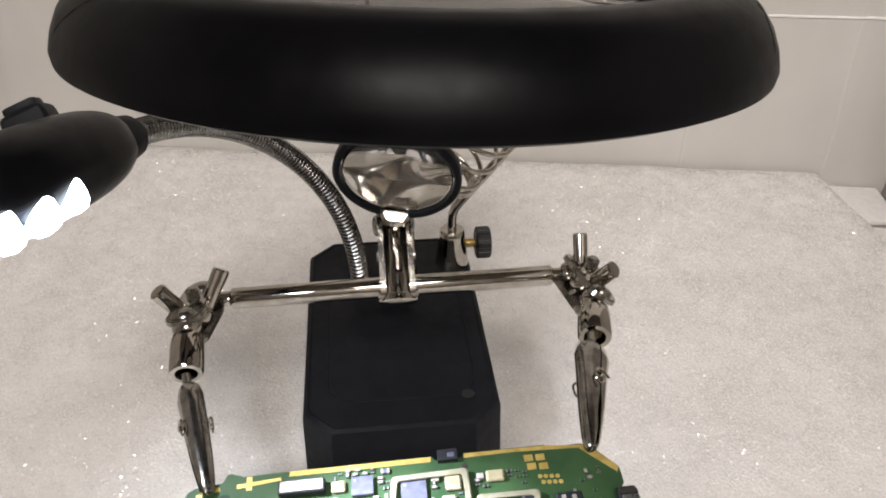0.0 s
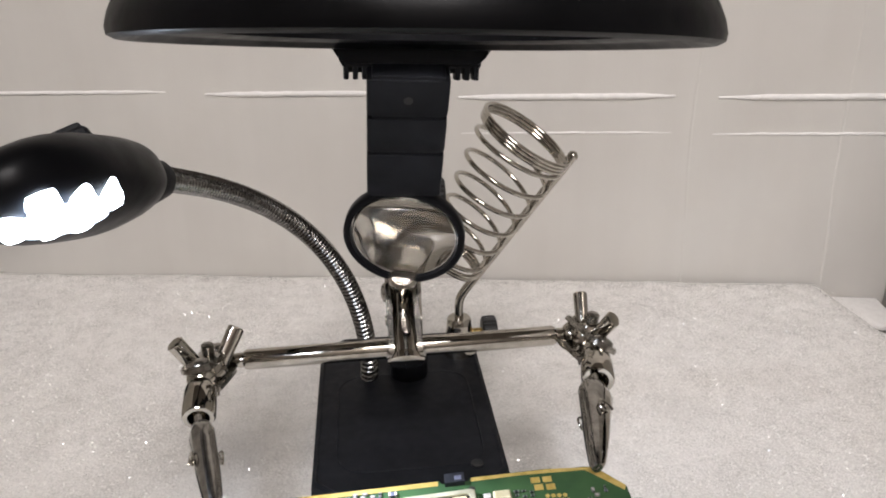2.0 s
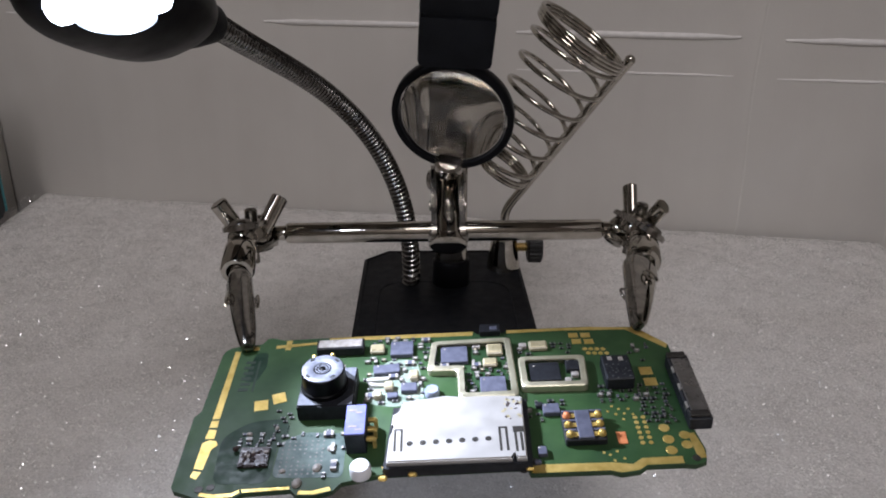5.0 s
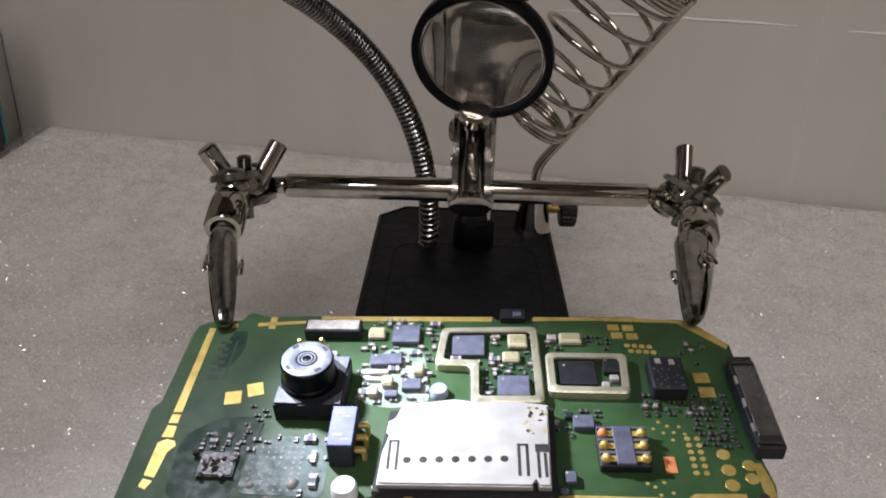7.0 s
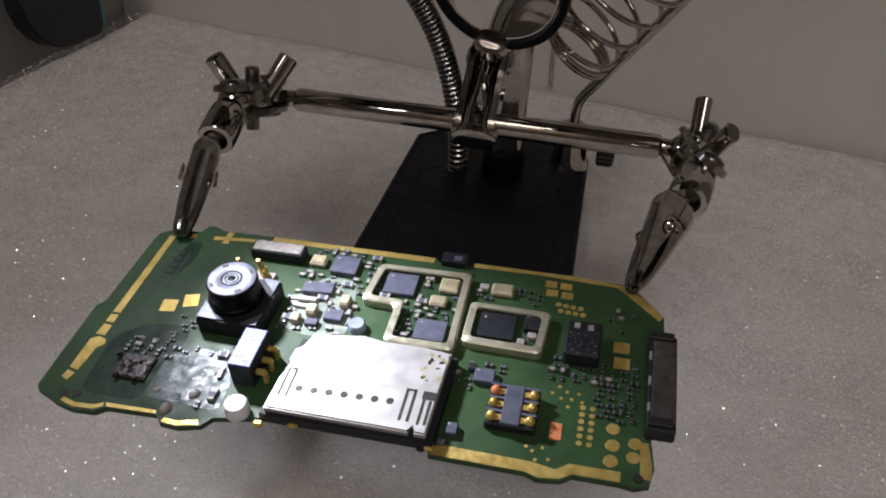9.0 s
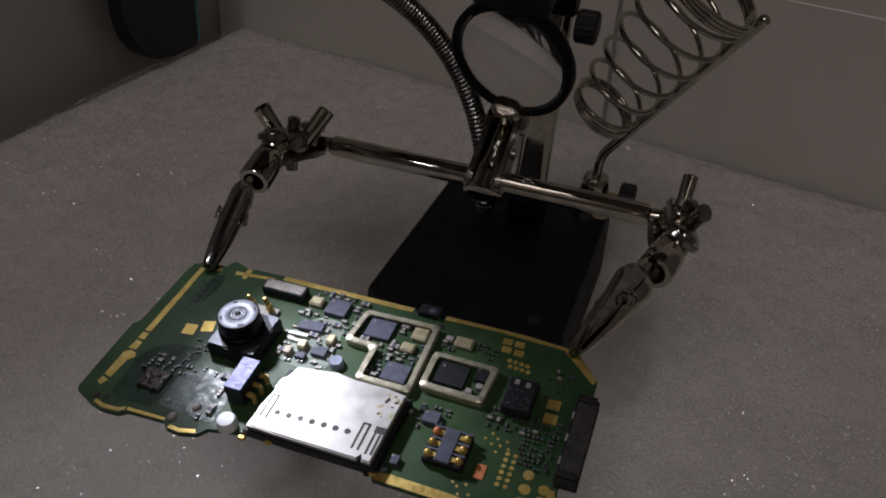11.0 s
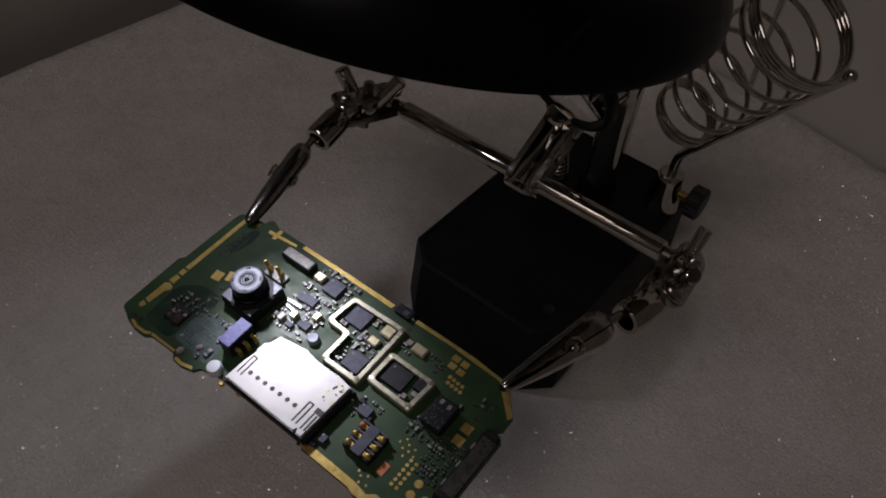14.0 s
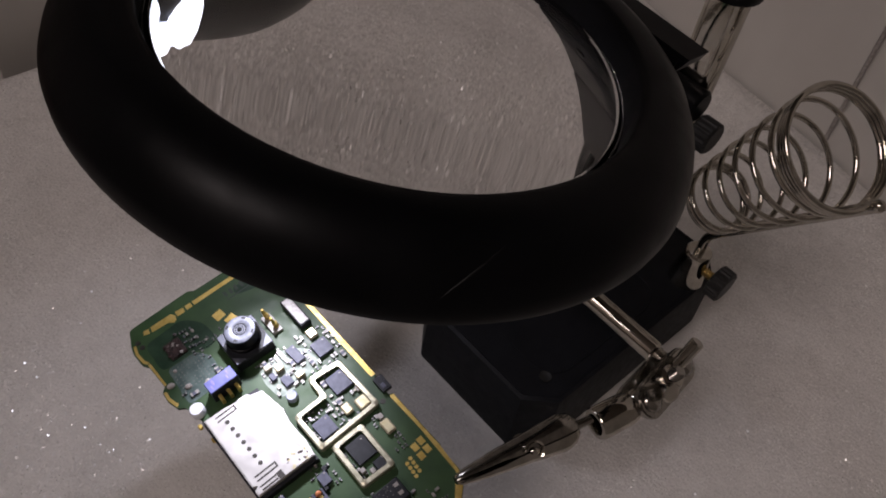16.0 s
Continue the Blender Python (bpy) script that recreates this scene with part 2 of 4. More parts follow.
def slab(bm, outline, low, high, m, holes=(), bevel=0.0):
    """A flat plate with the outline (x, y), from height low to high in m."""
    under = [bm.verts.new(m @ Vector((x, y, low))) for x, y in outline]
    over = [bm.verts.new(m @ Vector((x, y, high))) for x, y in outline]
    bm.faces.new(under[::-1])
    top = bm.faces.new(over)
    k = len(outline)
    for i in range(k):
        bm.faces.new((under[i], under[(i + 1) % k], over[(i + 1) % k], over[i]))
    if bevel:
        bmesh.ops.bevel(bm, geom=list(top.edges), offset=bevel, segments=2, affect="EDGES")
    return bm


def bezier(p0, p1, p2, p3, n):
    out = []
    for i in range(n):
        s = i / (n - 1)
        out.append((1 - s) ** 3 * Vector(p0) + 3 * s * (1 - s) ** 2 * Vector(p1) + 3 * s * s * (1 - s) * Vector(p2) + s ** 3 * Vector(p3))
    return out


def B():
    return bmesh.new()


# ---------------------------------------------------------------- the setting
FLOOR_Z = -0.030


def foam_sheet():
    """A thick sheet of foam with soft edges and a gently uneven top."""
    corners = [Vector((-0.272, -0.42)), Vector((0.272, -0.42)), Vector((0.236, 0.352)), Vector((-0.231, 0.4395))]
    bm = B()
    n = 150
    grid = []
    for j in range(n + 1):
        row = []
        for i in range(n + 1):
            s, t = i / n, j / n
            p = (corners[0] * (1 - s) + corners[1] * s) * (1 - t) + (corners[3] * (1 - s) + corners[2] * s) * t
            edge = min(s, 1 - s, t, 1 - t) * 0.5
            z = -0.0035 * max(0.0, 1 - edge / 0.012) ** 2
            z += 0.0012 * noise.noise(Vector((p.x * 14, p.y * 14, 0))) + 0.0005 * noise.noise(Vector((p.x * 70, p.y * 70, 3)))
            near = math.hypot(max(abs(p.x - 0.006) - 0.035, 0), max(abs(p.y - 0.213) - 0.055, 0))
            z = z * min(1.0, 0.15 + near / 0.03)
            row.append(bm.verts.new((p.x, p.y, z)))
        grid.append(row)
    for j in range(n):
        for i in range(n):
            bm.faces.new((grid[j][i], grid[j][i + 1], grid[j + 1][i + 1], grid[j + 1][i]))
    rim = grid[0][:] + [r[-1] for r in grid[1:]] + grid[-1][-2::-1] + [r[0] for r in grid[-2:0:-1]]
    low = [bm.verts.new((v.co.x, v.co.y, FLOOR_Z)) for v in rim]
    for i in range(len(rim)):
        k = (i + 1) % len(rim)
        bm.faces.new((rim[i], low[i], low[k], rim[k]))
    bm.faces.new(low)
    return solid("foam_sheet", bm, FOAM, "thick white packing foam sheet with glittering cells lying on a table", "foam sheet", smooth=60)


foam = foam_sheet()


def foam_flecks():
    """Tilted glossy flakes for the foam's glints; part of the glint is their white colour."""
    r = np.random.default_rng(5)
    n = 300000
    x, y = r.uniform(-0.236, 0.236, n), r.uniform(-0.09, 0.425, n)
    keep = (y < 0.430 - 0.188 * (x + 0.229)) & ((np.abs(x - 0.006) > 0.0335) | (np.abs(y - 0.215) > 0.0535))
    x, y = x[keep], y[keep]
    n = len(x)
    z = np.array([0.0012 * noise.noise(Vector((a * 14, b * 14, 0))) + 0.0005 * noise.noise(Vector((a * 70, b * 70, 3))) for a, b in zip(x.tolist(), y.tolist())]) + 0.00025
    size = 0.00015 + 0.00029 * r.random(n) ** 2.2
    tilt, turn, spin = np.radians(r.uniform(12, 68, n)), r.uniform(0, 2 * np.pi, n), r.uniform(0, 2 * np.pi, n)
    nrm = np.stack([np.sin(tilt) * np.cos(turn), np.sin(tilt) * np.sin(turn), np.cos(tilt)], 1)
    e = np.stack([np.cos(spin), np.sin(spin), np.zeros(n)], 1)
    e -= nrm * (e * nrm).sum(1)[:, None]
    e /= np.linalg.norm(e, axis=1)[:, None]
    f = np.cross(nrm, e)
    c = np.stack([x, y, z], 1)
    verts = np.concatenate([c + e * size[:, None], c + f * size[:, None] * 0.8, c - e * size[:, None], c - f * size[:, None] * 0.8])
    i = np.arange(n)
    me = bpy.data.meshes.new("glint_flake")
    me.from_pydata(verts.tolist(), [], np.stack([i, i + n, i + 2 * n, i + 3 * n], 1).tolist())
    me.materials.append(GLINT_FILM)
    ob = hang(new("glint_flake", me), foam)
    tagged(ob, "tiny glossy flakes, coloured whiter than the foam for its glints", "", "", "stuff")


foam_flecks()


def panel(name, p, q, z0, z1, thick, mat=None):
    """A standing panel from p to q on the plan; its face is to the left of the way from q to p."""
    p, q = Vector((*p, 0)), Vector((*q, 0))
    d = q - p
    m = axes(p, d)
    bm = B()
    box(bm, m @ Matrix.Translation((d.length / 2, thick / 2, (z0 + z1) / 2)), (d.length, thick, z1 - z0), 0.0015)
    return solid(name, bm, mat or CARD, kind="structure"), m, d.length


WALL_P, WALL_Q = (-0.265, 0.4461), (0.345, 0.3360)
wall_back, WALL_M, WALL_LEN = panel("wall_back", WALL_P, WALL_Q, FLOOR_Z, 0.42, 0.012)
tagged(wall_back, "white card back wall with faint pressed ridges", "wall")
wall_left, _, _ = panel("wall_left", (-0.2640, 0.115), (-0.2520, 0.4430), FLOOR_Z, 0.42, 0.012)
tagged(wall_left, "plain white card side wall", "wall")
wall_right, _, _ = panel("wall_right", (0.2745, 0.3480), (0.2710, -0.10), FLOOR_Z, 0.42, 0.012)
tagged(wall_right, "plain white card side wall", "wall")


def wall_ridges():
    def along(x):
        return (x + 0.265) / math.cos(math.atan2(0.1101, 0.61))
    for x0, x1, z, h in ((-0.235, -0.107, 0.1030, 0.0014), (-0.086, 0.010, 0.1015, 0.0020), (0.047, 0.156, 0.0990, 0.0022), (0.177, 0.325, 0.0980, 0.0022),
                         (0.048, 0.155, 0.0800, 0.0008), (0.176, 0.320, 0.0790, 0.0010)):
        a, b = along(x0), along(x1)
        bm = B()
        n = 24
        pts = [WALL_M @ Vector((a + (b - a) * i / n, 0.0003, z + 0.0004 * noise.noise(Vector((x0 * 50 + i * 0.7, 0, 0))))) for i in range(n + 1)]
        sweep(bm, pts, lambda s: h * 0.68 * (0.35 + 0.65 * min(1, 6 * s, 6 * (1 - s))) + 0.0002, 8)
        part("ridge", bm, LIT_WHITE, wall_back, smooth=60)
    for x0 in (0.166, 0.240):
        a = along(x0)
        bm = B()
        sweep(bm, [WALL_M @ Vector((a + 0.001 * math.sin(i), 0.0026, -0.02 + 0.02 * i)) for i in range(20)], 0.0028, 12)
        part("crease", bm, CARD, wall_back, smooth=60)


wall_ridges()

bm = B()
box(bm, pose(0.05, 0.0, FLOOR_Z - 0.0200), (1.5, 1.1, 0.03), 0.003)
tagged(solid("table", bm, TABLE, "dark brown table top under the foam and card box", "table"))

bm = B()
box(bm, pose(0.052, 0.0, FLOOR_Z - 0.0025), (0.62, 0.86, 0.0044), 0.001)
solid("card_base", bm, CARD, "white card sheet under the foam", "card sheet")

bm = B()
flap = axes((0.2530, 0.3340, -0.0135), (0.98, -0.16, -0.02))
box(bm, flap, (0.0300, 0.0340, 0.0028), 0.0010, 2)
box(bm, flap @ Matrix.Translation((0.001, 0.0010, -0.0100)), (0.0330, 0.0340, 0.0120), 0.0010, 2)
box(bm, flap @ Matrix.Translation((0.0, 0.0150, -0.0030)), (0.0290, 0.0030, 0.0060), 0.0008, 1)
solid("folded_card", bm, LIT_WHITE, "white folded card flap beside the foam sheet", "card flap")


# Unseen room shell, added for bounce light and reflections.
def room():
    for name, m, size in (("wall_north", pose(0, 1.9, 0.65), (4.0, 0.05, 3.0)), ("wall_south", pose(0, -1.9, 0.65), (4.0, 0.05, 3.0)),
                          ("wall_east", pose(2.0, 0, 0.65), (0.05, 3.75, 3.0)), ("wall_west", pose(-2.0, 0, 0.65), (0.05, 3.75, 3.0)),
                          ("floor", pose(0, 0, -0.8), (3.95, 3.75, 0.05))):
        bm = B()
        box(bm, m, size)
        solid(name, bm, TABLE if name == "floor" else ROOM, "plain painted room surface", "room shell", "structure")
    bm = B()
    box(bm, pose(0, 0, CEILING_Z + 0.03), (3.95, 3.75, 0.05))
    solid("ceiling", bm, CEILING, "plain off-white ceiling", "ceiling", "structure")
    lamp = thing("ceiling_lamp", (0.05, -1.42, CEILING_Z), "flat rectangular ceiling lamp with a white diffuser", "lamp")
    bm = B()
    box(bm, pose(0.05, -1.42, CEILING_Z - 0.018), (0.88, 0.88, 0.03), 0.006)
    part("housing", bm, WHITE_PLASTIC, lamp)
    bm = B()
    box(bm, pose(0.05, -1.42, CEILING_Z - 0.040), (0.84, 0.84, 0.012), 0.004)
    part("diffuser", bm, TUBE, lamp)


room()


# ---------------------------------------------------------------- the helping hand stand
stand = thing("helping_hand_stand", (0.006, 0.215, 0.0), "black soldering helper stand with chrome arms, magnifiers and gooseneck lamp", "soldering stand")


def stand_base():
    x0, x1, y0, y1, c = -0.0238, 0.0356, 0.1660, 0.2640, 0.0085

    def outline(g):
        a, b, d, e = x0 - g, x1 + g, y0 - g, y1 + g
        k = c + 0.4 * g
        return [(a + k, d), (b - k, d), (b, d + k), (b, e - k), (b - k, e), (a + k, e), (a, e - k), (a, d + k)]
    bm = B()
    levels = [(0.0010, 0.0002), (0.0014, 0.0024), (0.0006, 0.0275), (0.0002, 0.0292), (-0.0010, 0.0298), (-0.0016, 0.0293), (-0.0026, 0.0294)]
    rings = [[bm.verts.new((x, y, z)) for x, y in outline(g)] for g, z in levels]
    for a, b in zip(rings, rings[1:]):
        for i in range(8):
            bm.faces.new((a[i], a[(i + 1) % 8], b[(i + 1) % 8], b[i]))
    bm.faces.new(rings[0])
    bm.faces.new(rings[-1])
    bmesh.ops.translate(bm, verts=bm.verts[:], vec=(0, 0, 0.0004))
    body = part("base", bm, BLACK, stand, "heavy matt black base with cut corners", 30)
    # raised outline on the top
    bm = B()
    pts = []
    ax, bx, ay, by, r = x0 + 0.007, x1 - 0.006, y0 + 0.012, y1 - 0.030, 0.009
    for cx, cy, a0 in ((bx - r, by - r, 0), (ax + r, by - r, 90), (ax + r, ay + r, 180), (bx - r, ay + r, 270)):
        pts += [(cx + r * math.cos(radians(a0 + k * 15)), cy + r * math.sin(radians(a0 + k * 15)), 0.0297) for k in range(7)]
    sweep(bm, pts + pts[:1], 0.00035, 6)
    part("moulded_rim", bm, BLACK, body)
    bm = B()
    lathe(bm, [(0.0012, 0), (0.0020, 0.0004), (0.0020, -0.0006)], pose(0.0265, 0.1775, 0.0299), 16)
    part("screw_recess", bm, KNOB, body)
    bm = B()
    lathe(bm, [(0.0068, 0), (0.0066, 0.0085), (0.0060, 0.0095), (0, 0.0095)], pose(0.0090, 0.2345, 0.0296), 28)
    part("socket", bm, SATIN, body)


stand_base()


def rounded_box(w, d, r, k=6):
    out = []
    for sx, sy, a0 in ((1, 1, 0), (-1, 1, 90), (-1, -1, 180), (1, -1, 270)):
        out += [(sx * (w / 2 - r) + r * math.cos(radians(a0 + 90 * i / k)), sy * (d / 2 - r) + r * math.sin(radians(a0 + 90 * i / k))) for i in range(k + 1)]
    return out


def pillar_and_arm():
    bm = B()
    slab(bm, [(x, y) for x, y in rounded_box(0.0112, 0.0080, 0.0030)], 0.036, 0.146, pose(0.0090, 0.2350, 0))
    post = part("pillar", bm, CHROME, stand, "polished metal pillar", 50)
    bm = B()
    lathe(bm, [(0.0078, 0), (0.0082, 0.002), (0.0082, 0.008), (0.0074, 0.0095), (0, 0.0095)], pose(0.0090, 0.2350, 0.140), 24)
    part("pillar_cap", bm, SATIN, post)
    bm = B()
    rod(bm, (0.0072, 0.205, 0.0785), (0.0088, 0.233, 0.0765), 0.0036, rim=0.0005)
    part("branch", bm, CHROME, post)
    # black arm in three jointed lengths
    top, foot = Vector((0.0095, 0.1665, 0.1530)), Vector((0.0078, 0.1860, 0.1176))
    m = axes(top, foot - top, (0, -1, 0.3))
    length = (foot - top).length
    cuts = (0.0, 0.30, 0.60, 1.0)
    for a, b in zip(cuts, cuts[1:]):
        bm = B()
        n = (b - a) * length - 0.0006
        box(bm, m @ Matrix.Translation(((a + b) / 2 * length, 0, 0)), (n, 0.0200, 0.0075), 0.0012)
        box(bm, m @ Matrix.Translation(((a + b) / 2 * length, 0, 0)), (n + 0.0016, 0.0176, 0.0062), 0.0008)
        seg = part("arm_link", bm, BLACK, stand, "matt black flat arm link")
        if a > 0:
            continue
        bm = B()
        lathe(bm, [(0.0008, 0), (0.0012, 0.0004), (0, 0.0005)], m @ Matrix.Translation(((a + b) / 2 * length, 0.0, 0.0037)), 12)
        part("screw", bm, KNOB, seg)
    bm = B()
    rod(bm, (0.0030, 0.2290, 0.1085), (0.0165, 0.2290, 0.1085), 0.0050, rim=0.0008)
    part("elbow", bm, SATIN, stand)
    bm = B()
    knurled(bm, axes((0.0168, 0.2300, 0.1010), (1, 0, 0)), 0.0050, 0.0066, 18)
    part("elbow_knob", bm, KNOB, stand)


def knurled(bm, m, r, n, teeth):
    """A fluted knob along x of m."""
    turn = m @ Matrix.Rotation(radians(90), 4, "Y")
    rings = []
    for h, f in ((0, 0.86), (0.10, 1.0), (0.90, 1.0), (1.0, 0.86)):
        ring = []
        for i in range(teeth * 4):
            a = 2 * math.pi * i / (teeth * 4)
            d = r * f * (1.0 if i % 4 in (0, 1) else 0.93)
            ring.append(bm.verts.new(turn @ Vector((d * math.cos(a), d * math.sin(a), h * n))))
        rings.append(ring)
    k = teeth * 4
    for a, b in zip(rings, rings[1:]):
        for i in range(k):
            bm.faces.new((a[i], a[(i + 1) % k], b[(i + 1) % k], b[i]))
    bm.faces.new(rings[0])
    bm.faces.new(rings[-1])
    return bm


pillar_and_arm()

# the large magnifier
HOOD = pose(0.0090, 0.1200, 0.1654, -9.40, 2.90, 0)
BRACKET = pose(0.0107, 0.1712, 0.1605, -7.55, 2.96, 0)


def magnifier():
    r, t, r1 = 0.0508, 0.0118, 0.0394
    bm = B()
    prof = [(r * 0.995, 0.0), (r * 1.018, 0.0006), (r * 1.022, 0.0018), (r * 1.012, 0.0040), (r * 0.990, 0.0066), (r * 0.955, 0.0090), (r * 0.910, 0.0108),
            (r * 0.865, 0.0118), (r1 + 0.0012, t), (r1 + 0.0003, t - 0.0003), (r1 - 0.0002, t - 0.0014), (r1 - 0.0006, 0.0040), (r1 - 0.0018, 0.0036), (r1 - 0.0018, 0.0018), (r1 + 0.0010, 0.0012), (r * 0.93, 0.0012), (r * 0.96, 0.0002)]
    lathe(bm, prof, HOOD, 128, close=True)
    hood = part("magnifier_hood", bm, SATIN, stand, "smooth black plastic hood round the large lens", 50)
    for a in (204, 326):
        # shallow curved marks moulded into the hood; a lighter colour carries their sheen
        bm = B()
        pts = []
        for i in range(9):
            f = i / 8
            ang = radians(a + 9 * f)
            rr = r * (1.004 - 0.075 * f) + 0.0001
            h = 0.0050 + 0.0052 * f ** 0.8
            pts.append(HOOD @ Vector((rr * math.cos(ang), rr * math.sin(ang), h)))
        sweep(bm, pts, lambda s: 0.00018 * math.sin(math.pi * min(max(s, 0.04), 0.96)), 6)
        part("moulding_mark", bm, SCUFF_SHEEN, hood)
    # biconvex lens
    bm = B()
    rl, sag = r1 - 0.0010, 0.0022
    up = [(rl * (1 - i / 24), 0.0062 + sag * (1 - (1 - i / 24) ** 2)) for i in range(25)]
    dn = [(rl * i / 24, 0.0054 - sag * (1 - (i / 24) ** 2)) for i in range(25)]
    up[-1], dn[0] = (0, up[-1][1]), (0, dn[0][1])
    lathe(bm, dn + up, HOOD, 96)
    lens = part("magnifier_lens", bm, DENSE_GLASS, stand, "large clear magnifying lens", 180)
    lens.visible_shadow = False
    # bracket between hood and arm
    bm = B()
    m = BRACKET
    slab(bm, [(-0.0165, -0.0075), (0.0165, -0.0075), (0.0168, -0.0050), (0.0185, -0.0025), (0.0225, 0.0), (0.0240, 0.0035), (-0.0240, 0.0035), (-0.0225, 0.0), (-0.0185, -0.0025), (-0.0168, -0.0050)], -0.0045, 0.0030, m @ Matrix.Rotation(radians(90), 4, "X"), bevel=0.0008)
    part("hinge_bracket", bm, SATIN, stand, "black plastic hinge bracket")
    for s in (-1, 1):
        bm = B()
        [box(bm, m @ pose(s * (0.0112 + 0.0022 * q), 0.0012, -0.0088), (0.0013, 0.0062, 0.0036), 0.0004) for q in range(3)]
        part("hinge_knuckle", bm, BLACK, stand)
    bm = B()
    rod(bm, m @ Vector((-0.0160, 0.0020, -0.0055)), m @ Vector((0.0160, 0.0020, -0.0055)), 0.0036, rim=0.0004)
    part("hinge_pin", bm, BLACK, stand)


magnifier()

# the small magnifier
SMALL_C = Vector((0.0077, 0.1915, 0.1013))
SMALL_N = Vector((-0.188, -0.94, -0.344)).normalized()
SMALL = Matrix.Translation(SMALL_C) @ SMALL_N.to_track_quat("Z", "Y").to_matrix().to_4x4()


def small_magnifier():
    bm = B()
    r = 0.0176
    prof = [(r - 0.0004, -0.0019), (r, -0.0014), (r, 0.0014), (r - 0.0004, 0.0019), (r - 0.0013, 0.0020), (r - 0.0020, 0.0016), (r - 0.0020, -0.0016), (r - 0.0013, -0.0020)]
    lathe(bm, prof, SMALL, 72, close=True)
    part("small_lens_ring", bm, SATIN, stand, "glossy black ring of the small lens", 50)
    bm = B()
    rl, sag = r - 0.0023, 0.0019
    up = [(rl * (1 - i / 20), 0.0004 + sag * (1 - (1 - i / 20) ** 2)) for i in range(20)] + [(0, 0.0004 + sag)]
    dn = [(0, -0.0004 - sag)] + [(rl * i / 20, -0.0004 - sag * (1 - (i / 20) ** 2)) for i in range(1, 21)]
    lathe(bm, dn + up, SMALL, 64)
    lens = part("small_lens", bm, GLASS, stand, "small clear round lens", 180)
    lens.visible_shadow = False
    # stalk and ball under the ring
    bm = B()
    foot = SMALL @ Vector((0, 0, 0))
    low = Vector((0.0068, 0.1985, 0.0852))
    lathe(bm, [(0.0, -0.0042), (0.0026, -0.0036), (0.0040, -0.0018), (0.0043, 0), (0.0040, 0.0018), (0.0030, 0.0034), (0.0026, 0.0042), (0.0034, 0.0052), (0.0044, 0.0060), (0.0044, 0.0086), (0.0036, 0.0094), (0, 0.0094)],
          Matrix.Translation((0.0064, 0.2005, 0.0795)) @ (low - Vector((0.0064, 0.2005, 0.0795)) + Vector((0, -0.002, 0))).to_track_quat("Z", "Y").to_matrix().to_4x4(), 28)
    part("ball_stalk", bm, CHROME, stand, "chrome ball and stalk", 40)


small_magnifier()


def obround(n, w, k=8):
    pts = [(n / 2 + w / 2 * math.cos(a), w / 2 * math.sin(a)) for a in (-math.pi / 2 + math.pi * i / k for i in range(k + 1))]
    return pts + [(-x, -y) for x, y in pts]


def clamp_plates(p, q, axis, gap, width, thick=0.0016):
    """Two rounded plates that grip the balls at p and q; axis is the bolt's way."""
    p, q = Vector(p), Vector(q)
    m = axes((p + q) / 2, q - p, axis)
    for s in (-1, 1):
        bm = B()
        slab(bm, obround((q - p).length, width), -thick / 2, thick / 2, m @ Matrix.Translation((0, 0, s * gap / 2)), bevel=0.0004)
        plate = part("clamp_plate", bm, STEEL, stand, "worn chrome clamp plate", 40)
        bm = B()
        for e in (-0.5, 0.5):
            lathe(bm, [(0.0031, 0), (0.0028, 0.0008), (0.0014, 0.0013), (0, 0.0014)], m @ Matrix.Translation((e * (q - p).length, 0, s * (gap / 2 + thick / 2))) @ Matrix.Rotation(0 if s > 0 else math.pi, 4, "X"), 18)
        part("ball_bulge", bm, STEEL, plate, smooth=60)
    return m


def ball(p, r):
    bm = B()
    bmesh.ops.create_uvsphere(bm, u_segments=20, v_segments=12, radius=r, matrix=Matrix.Translation(p))
    return part("joint_ball", bm, CHROME, stand, smooth=180)


def wing_nut(seat, up, across):
    """Threaded bolt and a nut with two wings."""
    m = axes(seat, across, up)
    bm = B()
    prof = [(0.0017, -0.006)]
    for i in range(11):
        prof += [(0.0016, 0.0040 + i * 0.00045), (0.0019, 0.00422 + i * 0.00045)]
    lathe(bm, prof + [(0.0012, 0.0094), (0, 0.0095)], m, 16)
    part("bolt", bm, STEEL, stand, "threaded bolt end")
    bm = B()
    lathe(bm, [(0.0044, 0), (0.0046, 0.0006), (0.0040, 0.0030), (0.0031, 0.0058), (0.0022, 0.0062)], m, 24)
    nut = part("wing_nut", bm, CHROME, stand, "chrome wing nut", 40)
    for s in (-1, 1):
        bm = B()
        w = m @ pose(s * 0.0056, 0, 0.0062) @ Matrix.Rotation(s * radians(33), 4, "Y")
        rod(bm, w @ Vector((0, 0, -0.0055)), w @ Vector((0, 0, 0.0066)), 0.0020, 0.0022, 20, 0.0004)
        squash = w @ Matrix.Diagonal((1.12, 0.86, 1, 1)) @ w.inverted()
        bmesh.ops.transform(bm, matrix=squash, verts=bm.verts[:])
        part("wing", bm, CHROME, nut)


def socket_tube(p, q, r=0.0050):
    p, q = Vector(p), Vector(q)
    n = (q - p).length
    m = Matrix.Translation(p) @ (q - p).to_track_quat("Z", "Y").to_matrix().to_4x4()
    bm = B()
    lathe(bm, [(r * 0.55, 0), (r * 0.9, 0.0008), (r, 0.003), (r, n - 0.0006), (r - 0.0004, n), (r * 0.66, n), (r * 0.62, n - 0.0006), (r * 0.60, n - 0.006), (0, n - 0.0062)], m, 32)
    part("clip_socket", bm, CHROME, stand, "chrome tube socket", 40)


